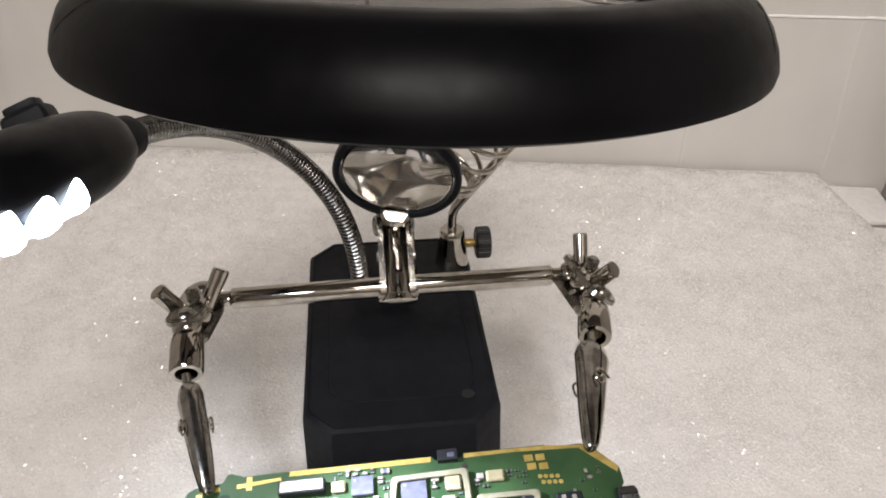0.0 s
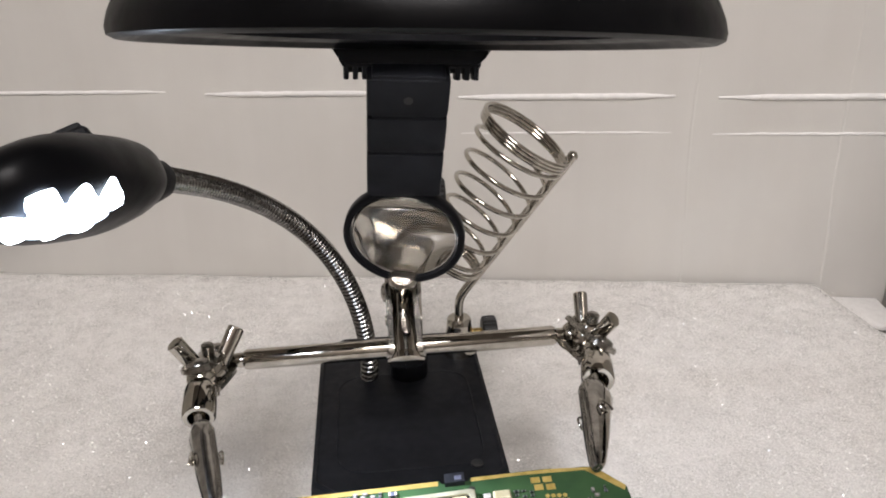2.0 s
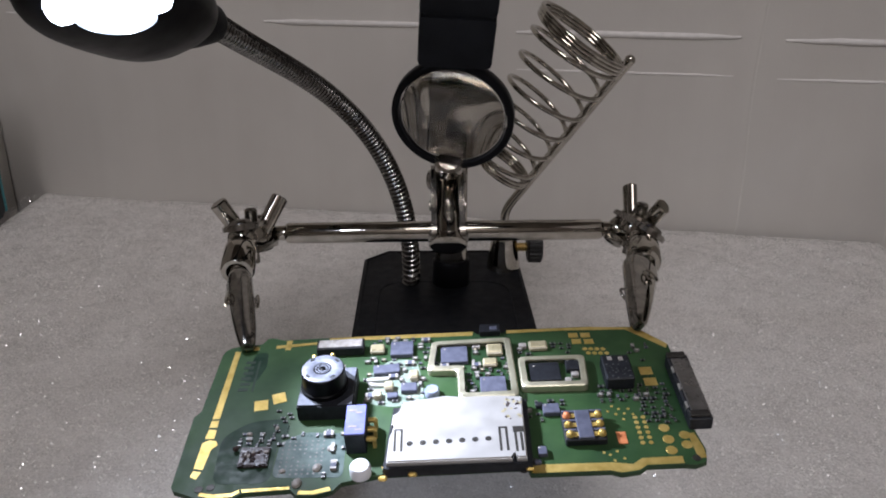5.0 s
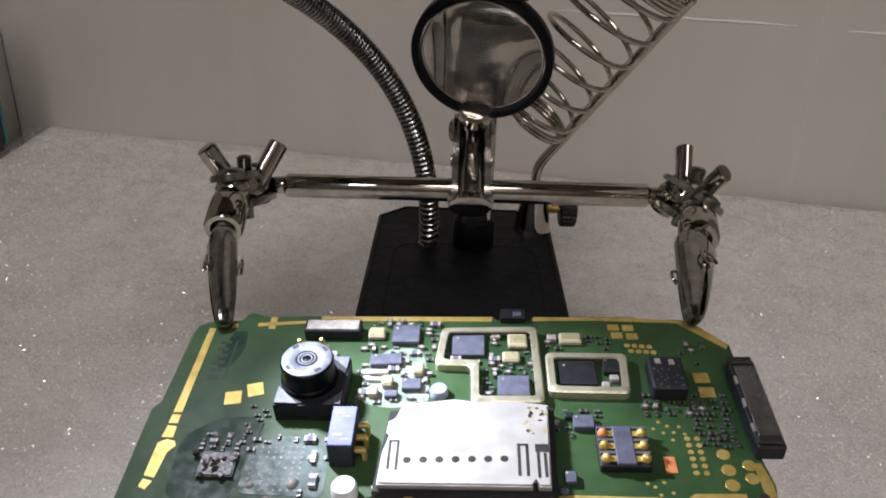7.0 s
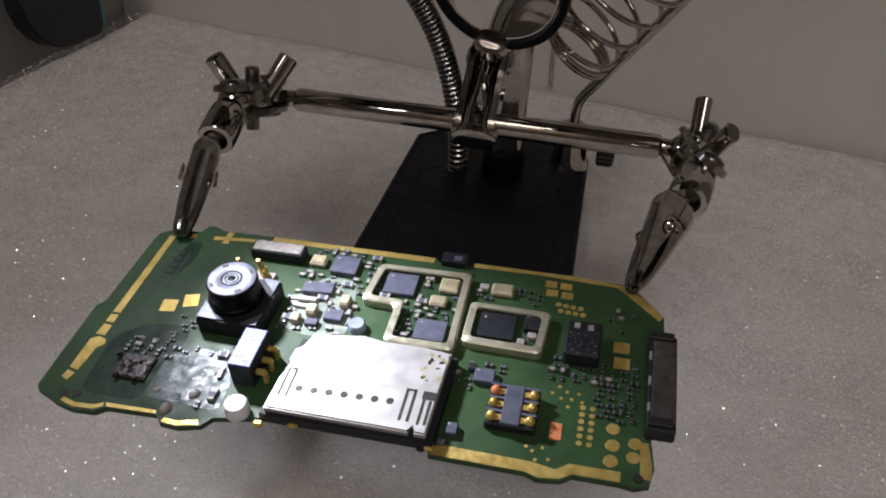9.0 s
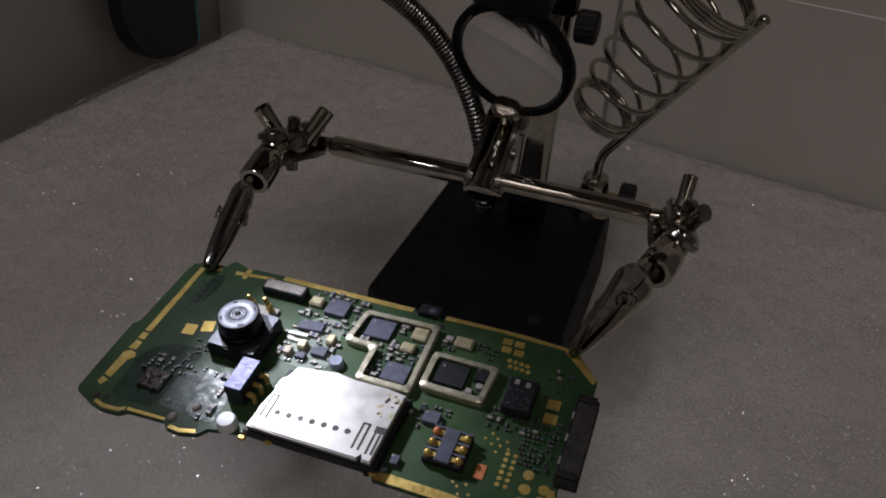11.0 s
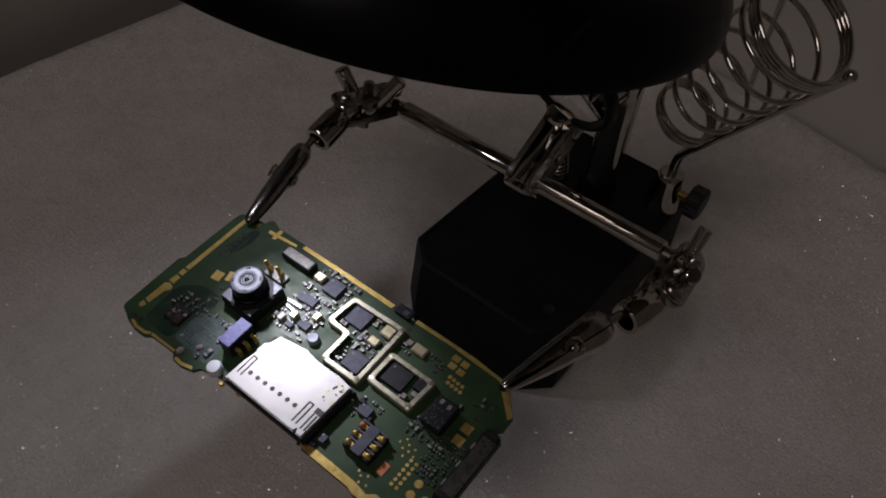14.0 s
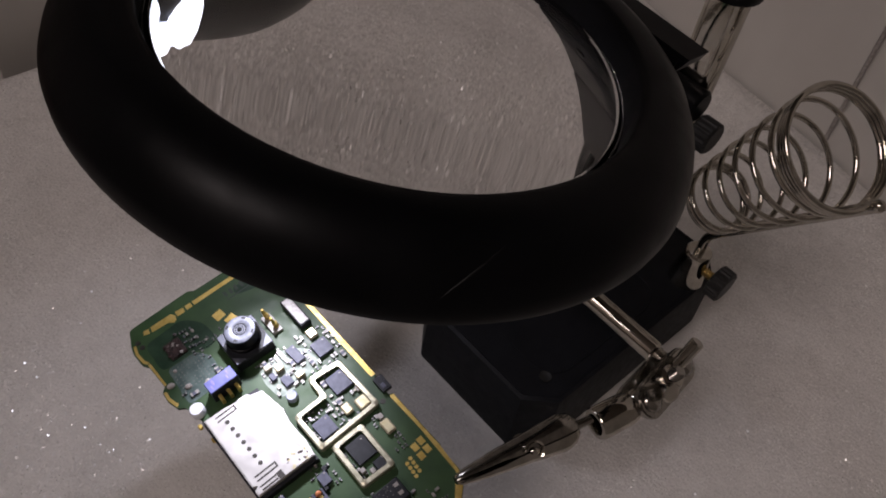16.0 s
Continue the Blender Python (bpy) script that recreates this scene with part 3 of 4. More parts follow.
def jaw_mesh(sign):
    """Half of an alligator clip along x, 1 long, scaled later; sign tells the upper from the lower jaw."""
    bm = B()
    stations = [(-0.02, 0.070, 0.085, 0.006), (0.03, 0.104, 0.140, 0.006), (0.12, 0.120, 0.165, 0.006), (0.24, 0.113, 0.148, 0.006), (0.36, 0.113, 0.130, 0.006), (0.50, 0.107, 0.114, 0.006),
                (0.64, 0.098, 0.098, 0.008), (0.78, 0.088, 0.078, 0.007), (0.90, 0.074, 0.060, 0.007), (0.97, 0.064, 0.047, 0.004), (1.00, 0.046, 0.030, 0.003)]
    k = 10
    outer, inner = [], []
    for x, w, h, base in stations:
        w, h = w * 0.84, h * 0.86
        ro, ri = [], []
        for i in range(k + 1):
            a = math.pi * i / k
            c, s = math.cos(a), math.sin(a) ** 0.7 if 0 < i < k else 0.0
            tooth = 0.010 * (1 if int(x * 28) % 2 else -1) if x > 0.55 and i in (0, k) else 0.0
            ro.append(bm.verts.new((x, w * c, sign * (base + tooth + h * s))))
            ri.append(bm.verts.new((x, (w - 0.016) * c, sign * (base + tooth + max(0.0, h - 0.016) * s))))
        outer.append(ro)
        inner.append(ri)
    for grid in (outer, inner):
        for a, b in zip(grid, grid[1:]):
            for i in range(k):
                bm.faces.new((a[i], a[i + 1], b[i + 1], b[i]))
    for o, n in zip(zip(outer, outer[1:]), zip(inner, inner[1:])):
        for i in (0, k):
            bm.faces.new((o[0][i], o[1][i], n[1][i], n[0][i]))
    for i in range(k):
        bm.faces.new((outer[0][i], outer[0][i + 1], inner[0][i + 1], inner[0][i]))
        bm.faces.new((outer[-1][i], outer[-1][i + 1], inner[-1][i + 1], inner[-1][i]))
    return bm


def alligator_clip(tail, tip, up, roll=0.0):
    tail, tip = Vector(tail), Vector(tip)
    n = (tip - tail).length
    m = axes(tail, tip - tail, up) @ Matrix.Rotation(radians(roll), 4, "X") @ Matrix.Scale(n, 4)
    clip = None
    for sign in (1, -1):
        bm = jaw_mesh(sign)
        bmesh.ops.transform(bm, matrix=m, verts=bm.verts[:])
        clip = part("clip_jaw", bm, STEEL if sign > 0 else CHROME, stand, "polished steel clip jaw with small teeth", 45)
    bm = B()
    sc = m.to_scale()[0]
    for s in (-1, 1):
        lathe(bm, [(0.030, 0), (0.028, 0.014), (0.018, 0.022), (0, 0.024)], m @ Matrix.Translation((0.40, s * 0.106, 0.0)) @ Matrix.Rotation(-s * math.pi / 2, 4, "X"), 14)
        sweep(bm, [m @ Vector((0.40 + 0.075 * math.cos(a), s * 0.114, 0.075 * math.sin(a))) for a in (0.3 + 0.35 * i for i in range(12))], 0.010 * sc, 6)
    part("pivot_pin", bm, CHROME, clip)
    bm = B()
    sweep(bm, [m @ Vector((-0.16, 0, 0)), m @ Vector((-0.06, 0, 0)), m @ Vector((0.05, 0, 0))], 0.035 * sc, 12)
    part("clip_stem", bm, STEEL, clip)


def cross_bar():
    left, right = Vector((-0.0408, 0.1835, 0.0687)), Vector((0.0515, 0.1842, 0.0692))
    d = (right - left).normalized()
    bm = B()
    m = Matrix.Translation(left) @ d.to_track_quat("Z", "Y").to_matrix().to_4x4()
    n = (right - left).length
    lathe(bm, [(0.0020, -0.0035), (0.0022, -0.0008), (0.0022, 0.0), (0.0027, 0.0004), (0.0030, 0.0010), (0.0030, n - 0.0010), (0.0027, n - 0.0004), (0.0022, n), (0.0022, n + 0.0008), (0.0020, n + 0.0035)], m, 32)
    part("cross_bar", bm, CHROME, stand, "polished chrome cross bar", 40)
    # middle clamp
    clamp_plates((0.0063, 0.1835, 0.0685), (0.0063, 0.2000, 0.0795), (1, 0, 0), 0.0082, 0.0090)
    bm = B()
    cap = Vector((0.0063, 0.1815, 0.0662))
    way = Vector((0, -0.72, -0.69))
    cm = Matrix.Translation(cap) @ way.to_track_quat("Z", "Y").to_matrix().to_4x4()
    lathe(bm, [(0.0036, -0.0055), (0.0046, -0.0030), (0.0054, -0.0006), (0.0056, 0.0006), (0.0050, 0.0014), (0.0030, 0.0019), (0, 0.0020)], cm, 32)
    part("clamp_cap", bm, CHROME, stand, "rounded chrome end cap", 40)
    bm = B()
    rod(bm, (0.0008, 0.1918, 0.0740), (0.0120, 0.1918, 0.0740), 0.0016, rim=0.0003)
    part("clamp_bolt", bm, STEEL, stand)
    bm = B()
    low, high = Vector((0.0063, 0.1812, 0.0668)), Vector((0.0064, 0.1992, 0.0790))
    up_bar = Matrix.Translation(low) @ (high - low).to_track_quat("Z", "Y").to_matrix().to_4x4()
    n = (high - low).length
    lathe(bm, [(0.0040, -0.0006), (0.0048, 0.0004), (0.0049, 0.0050), (0.0044, 0.0080), (0.0038, 0.0110), (0.0036, n - 0.0020), (0.0028, n), (0, n + 0.0004)], up_bar, 28)
    part("clamp_spacer", bm, CHROME, stand)


cross_bar()

# left joint and clip
ball((-0.0480, 0.1832, 0.0688), 0.0040)
ball((-0.0490, 0.1655, 0.0740), 0.0040)
clamp_plates((-0.0480, 0.1832, 0.0688), (-0.0490, 0.1655, 0.0740), (-0.15, 0.25, 0.95), 0.0066, 0.0094)
wing_nut((-0.0483, 0.1738, 0.0700), (-0.05, 0.20, 0.97), (0.78, 0.55, -0.1))
socket_tube((-0.0489, 0.1635, 0.0730), (-0.0480, 0.1522, 0.0702), 0.0043)
alligator_clip((-0.0461, 0.1450, 0.0718), (-0.0383, 0.1164, 0.0686), (0.25, 0.1, 1), 0)
# right joint and clip
ball((0.0570, 0.1842, 0.0693), 0.0040)
ball((0.0588, 0.1672, 0.0720), 0.0040)
clamp_plates((0.0570, 0.1842, 0.0693), (0.0588, 0.1672, 0.0720), (0.55, 0.15, 0.80), 0.0066, 0.0094)
wing_nut((0.0588, 0.1768, 0.0705), (0.22, 0.06, 0.97), (0.25, -0.88, 0.0))
socket_tube((0.0583, 0.1650, 0.0718), (0.0557, 0.1535, 0.0716), 0.0044)
alligator_clip((0.0531, 0.1475, 0.0736), (0.0449, 0.1160, 0.0731), (-0.78, -0.1, 0.62), 0)


def gooseneck_lamp():
    pts = bezier((-0.0057, 0.2335, 0.0296), (-0.0019, 0.2109, 0.1007), (-0.0452, 0.2302, 0.1064), LAMP_NECK, 160)
    bm = B()
    sweep(bm, pts[::3] + [pts[-1]], 0.0025, 12)
    neck = part("gooseneck", bm, DARK_STEEL, stand, "flexible ribbed metal gooseneck", 60)
    # ribs: a flat wire wound round the core
    bm = B()
    turns, per = 92, 12
    helix = []
    total = len(pts) - 1
    side = Vector((0, 1, 0))
    for i in range(turns * per + 1):
        f = i / (turns * per) * total
        k = min(int(f), total - 1)
        p = pts[k].lerp(pts[k + 1], f - k)
        t = (pts[k + 1] - pts[k]).normalized()
        side = (side - t * side.dot(t)).normalized()
        a = 2 * math.pi * i / per
        helix.append(p + (side * math.cos(a) + t.cross(side) * math.sin(a)) * 0.0028)
    sweep(bm, helix, 0.00052, 5)
    part("winding", bm, NECK_STEEL, neck, smooth=60)
    # lamp head: a flattened pod with rounded ends
    m = axes(LAMP_CENTRE, LAMP_AXIS, LAMP_BACK)
    half_l, half_w, half_t, k = LAMP_LENGTH / 2, LAMP_WIDTH / 2, LAMP_THICK / 2, 36
    bm = B()
    rings = []
    steps = 26
    for j in range(steps + 1):
        x = -math.cos(math.pi * (0.03 + 0.94 * j / steps))
        w = (1 - abs(x) ** 3.0) ** 0.46
        ring = []
        for i in range(k):
            a = 2 * math.pi * i / k
            c, s = math.cos(a), math.sin(a)
            y = half_w * w * math.copysign(abs(c) ** 0.85, c)
            z = half_t * w * math.copysign(abs(s) ** 0.8, s)
            ring.append(bm.verts.new(m @ Vector((x * half_l, y, z))))
        rings.append(ring)
    for a, b in zip(rings, rings[1:]):
        for i in range(k):
            bm.faces.new((a[i], a[(i + 1) % k], b[(i + 1) % k], b[i]))
    bm.faces.new(rings[0])
    bm.faces.new(rings[-1])
    head = part("lamp_head", bm, SATIN, stand, "dark plastic oval lamp head, lit", 60)
    tip = m @ Vector((-half_l * 0.72, 0, 0))
    bm = B()
    lathe(bm, [(0, -0.0010), (0.0036, -0.0010), (0.0046, 0.0004), (0.0058, 0.0070), (0.0066, 0.0140), (0, 0.0150)], axes(LAMP_NECK, tip - LAMP_NECK) @ Matrix.Rotation(radians(90), 4, "Y"), 28)
    part("lamp_collar", bm, BLACK, head, "tapered plastic collar of the lamp", 50)
    bm = B()
    box(bm, m @ pose(-0.0080, 0.0010, half_t - 0.0006, 0, 0, 20), (0.0120, 0.0085, 0.0062), 0.0018, 3)
    box(bm, m @ pose(-0.0080, 0.0010, half_t + 0.0028, 0, 0, 20), (0.0075, 0.0062, 0.0022), 0.0008, 2)
    part("lamp_button", bm, BLACK, head, "raised black lamp switch")
    # bulbs over a shallow tray; its glow stands in for their light on it
    bm = B()
    slab(bm, [(0.0160 + 0.0112 * math.cos(a), 0.0040 + 0.0058 * math.sin(a)) for a in (2 * math.pi * i / 40 for i in range(40))], -0.0090, -0.0070, m, bevel=0.0)
    part("lamp_window", bm, WINDOW_GLOW, head, "window behind the bulbs, given a glow for their light on it")
    for x, y, z in ((0.0092, 0.0098, -0.0046), (0.0164, 0.0082, -0.0052), (0.0234, 0.0056, -0.0050), (0.0096, 0.0030, -0.0056), (0.0168, 0.0010, -0.0056), (0.0232, -0.0014, -0.0046)):
        bm = B()
        lathe(bm, [(0.0029, -0.0010), (0.0029, 0.0020), (0.0026, 0.0032), (0.0018, 0.0042), (0, 0.0046)], m @ pose(x, y, z, 180), 24)
        part("bulb", bm, LED, head, "bright white lamp bulb", 60)


gooseneck_lamp()


def spring_rest():
    bm = B()
    lathe(bm, [(0.0064, 0.0), (0.0060, 0.0030), (0.0048, 0.0120), (0.0046, 0.0145), (0.0040, 0.0152), (0, 0.0152)], pose(0.0294, 0.2478, 0.0296), 28)
    part("rest_socket", bm, CHROME, stand, "chrome socket on the base", 40)
    bm = B()
    rod(bm, (0.0330, 0.2478, 0.0378), (0.0420, 0.2478, 0.0378), 0.0015)
    lathe(bm, [(0.0013 + 0.0005 * (i % 2), 0.0004 * i) for i in range(22)], axes((0.0332, 0.2478, 0.0378), (1, 0, 0)) @ Matrix.Rotation(radians(90), 4, "Y"), 14)
    part("knob_screw", bm, BRASS, stand, "brass thumb screw")
    bm = B()
    knurled(bm, axes((0.0382, 0.2478, 0.0378), (1, 0, 0)), 0.0060, 0.0056, 22)
    part("knob", bm, KNOB, stand, "black ribbed thumb knob")
    bend, tip = Vector((0.0296, 0.2478, 0.0530)), Vector((0.0680, 0.2352, 0.1097))
    d = (tip - bend).normalized()
    path = [(0.0294, 0.2478, 0.038)] + bezier((0.0294, 0.2478, 0.0485), (0.0294, 0.2478, 0.0520), bend + d * 0.001, bend + d * 0.005, 8) + [tip]
    bm = B()
    sweep(bm, path, 0.0017, 12)
    rail = part("rest_rod", bm, CHROME, stand, "bent chrome rod of the iron rest", 60)
    # conical coil, tight at both ends
    e = Vector((-0.845, -0.02, 0.54))
    e = (e - d * e.dot(d)).normalized()
    f = d.cross(e)
    low = 0.0120
    high = (tip - bend).length - 0.0015
    turns_total = 11.0
    pts = []
    n = 460
    for i in range(n + 1):
        s = i / n
        turn = s * turns_total
        if turn < 2.6:
            h = low + 0.0013 * turn
        elif turn < 8.0:
            h = low + 0.0034 + (turn - 2.6) / 5.4 * (high - low - 0.0034 - 0.0039)
        else:
            h = high - 0.0013 * (11.0 - turn)
        r = 0.0104 + (0.0168 - 0.0104) * ((h - low) / (high - low)) ** 0.9
        a = 2 * math.pi * turn + math.pi
        centre = bend + d * h + e * (r + 0.0010)
        pts.append(centre + (e * math.cos(a) + f * math.sin(a)) * r)
    bm = B()
    sweep(bm, pts, 0.00088, 8)
    part("coil", bm, CHROME, rail, "conical chrome wire coil", 60)
    bm = B()
    bmesh.ops.create_uvsphere(bm, u_segments=12, v_segments=8, radius=0.0019, matrix=Matrix.Translation(tip))
    part("rod_tip", bm, CHROME, rail, smooth=180)


spring_rest()

# cable that runs behind the stand
bm = B()
sweep(bm, bezier((0.013, 0.3935, 0.002), (0.010, 0.3940, 0.05), (0.008, 0.3942, 0.12), (0.006, 0.3945, 0.26), 40), 0.0011, 8)
solid("cable", bm, CERAMIC, "thin grey cable running up the card wall", "cable", smooth=60)


def dark_case():
    case = thing("dark_case", (-0.239, 0.374, 0.0), "dark rounded plastic case with a teal rim standing on the foam", "case")
    m = axes((-0.2365, 0.3750, 0.060), (0.045, 1, 0.0))
    out = []
    for cx, cz, a0 in ((0.006, 0.035, 0), (-0.033, 0.035, 90), (-0.010, -0.0260, 180), (0.012, -0.0555, 270)):
        r = 0.010 if cz > 0 else (0.0335 if a0 == 180 else 0.004)
        out += [(cx + r * math.cos(radians(a0 + 15 * i)), cz + r * math.sin(radians(a0 + 15 * i))) for i in range(7)]
    flat = m @ Matrix.Rotation(radians(90), 4, "X")
    bm = B()
    slab(bm, out, -0.0045, 0.0045, flat, bevel=0.001)
    part("shell", bm, NAVY, case)
    bm = B()
    pts = [flat @ Vector((x + 0.0004, y, 0.0036)) for x, y in out[-3:] + out[:4]]
    sweep(bm, pts, 0.0015, 8)
    part("rim", bm, TEAL, case, "teal edge strip")


dark_case()


# ---------------------------------------------------------------- the circuit board
BO, BU, BV = Vector((-0.0434, 0.0795, 0.0602)), Vector((0.9987, -0.0130, 0.0485)).normalized(), Vector((0.0048, 0.9862, 0.1654))
BN = BU.cross(BV).normalized()
BV = BN.cross(BU)
MM = Matrix.Translation(BO) @ Matrix((BU, BV, BN)).transposed().to_4x4() @ Matrix.Scale(0.001, 4)
board = thing("circuit_board", BO + BU * 0.046 + BV * 0.02, "green phone circuit board with gold edges held by two clips", "circuit board")


def at(u, v, h=0.0, turn=0.0):
    return MM @ pose(u, v, h, 0, 0, turn)


def strip(name, outline, low, high, mat, parent=None, label="", bevel=0.0):
    return part(name, slab(B(), outline, low, high, MM, bevel=bevel), mat, parent or board, label)


def rect(u, v, w, d):
    return [(u - w / 2, v - d / 2), (u + w / 2, v - d / 2), (u + w / 2, v + d / 2), (u - w / 2, v + d / 2)]


def block(name, u, v, w, d, h, mat, label="", low=0.02, turn=0.0, bevel=0.12, parent=None):
    bm = box(B(), at(u, v, (low + h) / 2, turn), (w, d, h - low), 0.0)
    if bevel:
        bmesh.ops.bevel(bm, geom=bm.edges[:], offset=bevel / 1000, segments=1, affect="EDGES")
    return part(name, bm, mat, parent or board, label)


def disc(name, u, v, r, low, high, mat, parent=None, label="", seg=20):
    return part(name, lathe(B(), [(r, low), (r, high - 0.03), (r * 0.97, high)], at(u, v), seg), mat, parent or board, label, 40)


OUTLINE = [(-1.5, 0.5), (0.4, -0.2), (2.6, -1.2), (5.7, -1.9), (9.4, -1.7), (11, -0.6), (19.2, -0.3), (20.4, -1.6), (23.3, -1.8), (26.7, -0.9), (28, 0.8), (35.5, 2.4), (61.0, 2.6), (61.4, 1.0), (75.5, 0.9),
           (77.2, 0.2), (80.5, 0.6), (82, 1.7), (88.6, 1.7), (90.5, 1.4), (92.6, 2.2), (93.2, 5), (92.6, 9.5), (92.0, 28.8), (94.0, 31.2), (93.9, 35.0), (88.4, 41.2), (86, 41.6), (79.2, 41.6), (78.6, 42.2),
           (60.4, 42.2), (59.8, 41.2), (54.0, 41.2), (53.3, 42.2), (21.9, 42.2), (12, 42.0), (9.2, 43.0), (8.2, 42.8), (7.4, 41.0), (1.4, 40.3), (-0.2, 39.3), (-0.7, 37.5), (-1.2, 20.5), (-2.3, 19.0), (-2.2, 8.0), (-2.1, 1.4)]
strip("substrate", OUTLINE, -1.1, 0.0, SOLDER_MASK, label="green solder-masked board", bevel=0.0)

GOLD_H = 0.06
for shape in ([(21.9, 40.9), (53.0, 40.8), (53.2, 42.1), (21.9, 42.1)], [(60.4, 41.0), (72, 41.2), (78.6, 40.9), (86, 40.6), (93.2, 33.8), (93.8, 35.0), (88.3, 41.1), (78.6, 42.0), (60.5, 42.1)],
              [(1.5, 18.2), (2.9, 18.2), (3.1, 38.6), (1.9, 38.8)], [(0.9, 5.6), (2.6, 5.2), (3.0, 10.0), (4.0, 11.2), (3.6, 12.2), (2.2, 12.6), (1.0, 11.8)], [(1.2, 13.0), (3.0, 12.9), (3.0, 15.2), (1.5, 15.4)], [(1.4, 15.9), (2.9, 15.9), (2.9, 17.7), (1.5, 17.7)],
              [(0.7, 3.6), (1.9, 3.0), (2.5, 4.6), (1.0, 5.0)], [(3.2, -0.8), (5.8, -1.5), (9.2, -1.3), (10.4, -0.5), (10.2, 0.2), (9.0, -0.5), (5.8, -0.7), (3.4, -0.1)],
              [(61.6, 1.1), (75.4, 1.0), (77.3, 0.4), (80.4, 0.8), (82, 1.9), (88.6, 1.9), (88.6, 3.6), (81.4, 3.5), (79.6, 2.2), (76, 2.8), (62.4, 3.0)],
              [(91.3, 3.0), (92.8, 3.0), (92.9, 5.4), (92.2, 9.2), (91.0, 9.0)], [(10.8, -0.5), (19.1, -0.2), (19.0, 0.4), (10.6, 0.2)], [(20.6, -1.4), (23.3, -1.6), (26.4, -0.8), (26.0, 0.0), (23, -0.8), (20.8, -0.6)],
              [(10.6, 39.2), (20.2, 40.2), (20.0, 40.9), (10.5, 40.2)], [(12.6, 38.6), (13.8, 38.6), (13.8, 41.8), (12.6, 41.8)], [(4.0, 38.9), (7.0, 39.0), (6.8, 40.1), (4.0, 40.0)], [(35.4, 2.5), (37.8, 2.7), (37.5, 4.4), (35.0, 4.2)]):
    strip("gold_edge", shape, 0.005, GOLD_H, GOLD)
# Dark discs on the surface stand for the shade inside drilled holes.
for u, v in ((3.0, 0.6), (5.0, 0.9), (60.2, 1.9), (62.5, 3.9), (91.0, 3.0), (5.2, 39.6), (60.4, 38.9)):
    disc("drill_hole_shade", u, v, 0.75, 0.005, 0.10, DARK_STEEL)

# gold test pads
for u, v, w, d, a in ((10.4, 21.5, 2.7, 2.8, 8), (13.7, 23.4, 2.6, 2.9, 16), (87.4, 26.8, 2.5, 2.3, 0), (87.6, 23.5, 2.5, 2.3, 0), (74.6, 39.3, 2.0, 1.6, 0), (77.2, 39.2, 2.0, 1.6, 0), (75.0, 37.2, 2.0, 1.6, 0), (77.6, 37.0, 2.0, 1.6, 0)):
    c, s = math.cos(radians(a)), math.sin(radians(a))
    strip("gold_pad", [(u + x * c - y * s, v + x * s + y * c) for x, y in rect(0, 0, w, d)], 0.005, 0.07, GOLD)
for i in range(4):
    disc("gold_dot", 76.4 + 1.25 * i, 34.6 - 0.1 * i, 0.52, 0.005, 0.07, GOLD, seg=12)
    disc("gold_dot", 76.9 + 1.25 * i, 33.2 - 0.1 * i, 0.52, 0.005, 0.07, GOLD, seg=12)
for i in range(6):
    for j in range(2):
        disc("gold_dot", 82.4 + 1.5 * j, 7.2 + 1.3 * i, 0.46, 0.005, 0.07, GOLD, seg=12)
for u, v, r in ((87.1, 10.7, 1.0), (87.2, 7.8, 1.05), (87.1, 5.1, 1.05), (90.2, 6.3, 1.0), (90.4, 8.7, 1.0)):
    disc("gold_disc", u, v, r, 0.005, 0.07, GOLD)
for u, v in ((78.6, 17.0), (79.8, 16.2), (77.6, 15.6), (79.0, 14.8), (80.6, 14.9), (81.6, 16.1), (82.2, 14.6), (80.2, 13.4), (76.0, 4.6), (77.4, 5.4), (76.6, 3.2), (75.0, 5.2), (78.4, 3.6)):
    disc("via", u, v, 0.30, 0.005, 0.06, GOLD, seg=8)
strip("orange_pad", rect(78.9, 8.6, 1.7, 3.0), 0.005, 0.12, ORANGE)
# unreadable dark print near the corner
for i in range(6):
    strip("print_bar", rect(5.8 + 0.15 * (i % 2), 26.4 + 1.7 * i, 2.0, 0.9), 0.004, 0.04, SILK)
strip("print_bar", rect(7.8, 30.5, 0.4, 9.5), 0.004, 0.04, SILK)


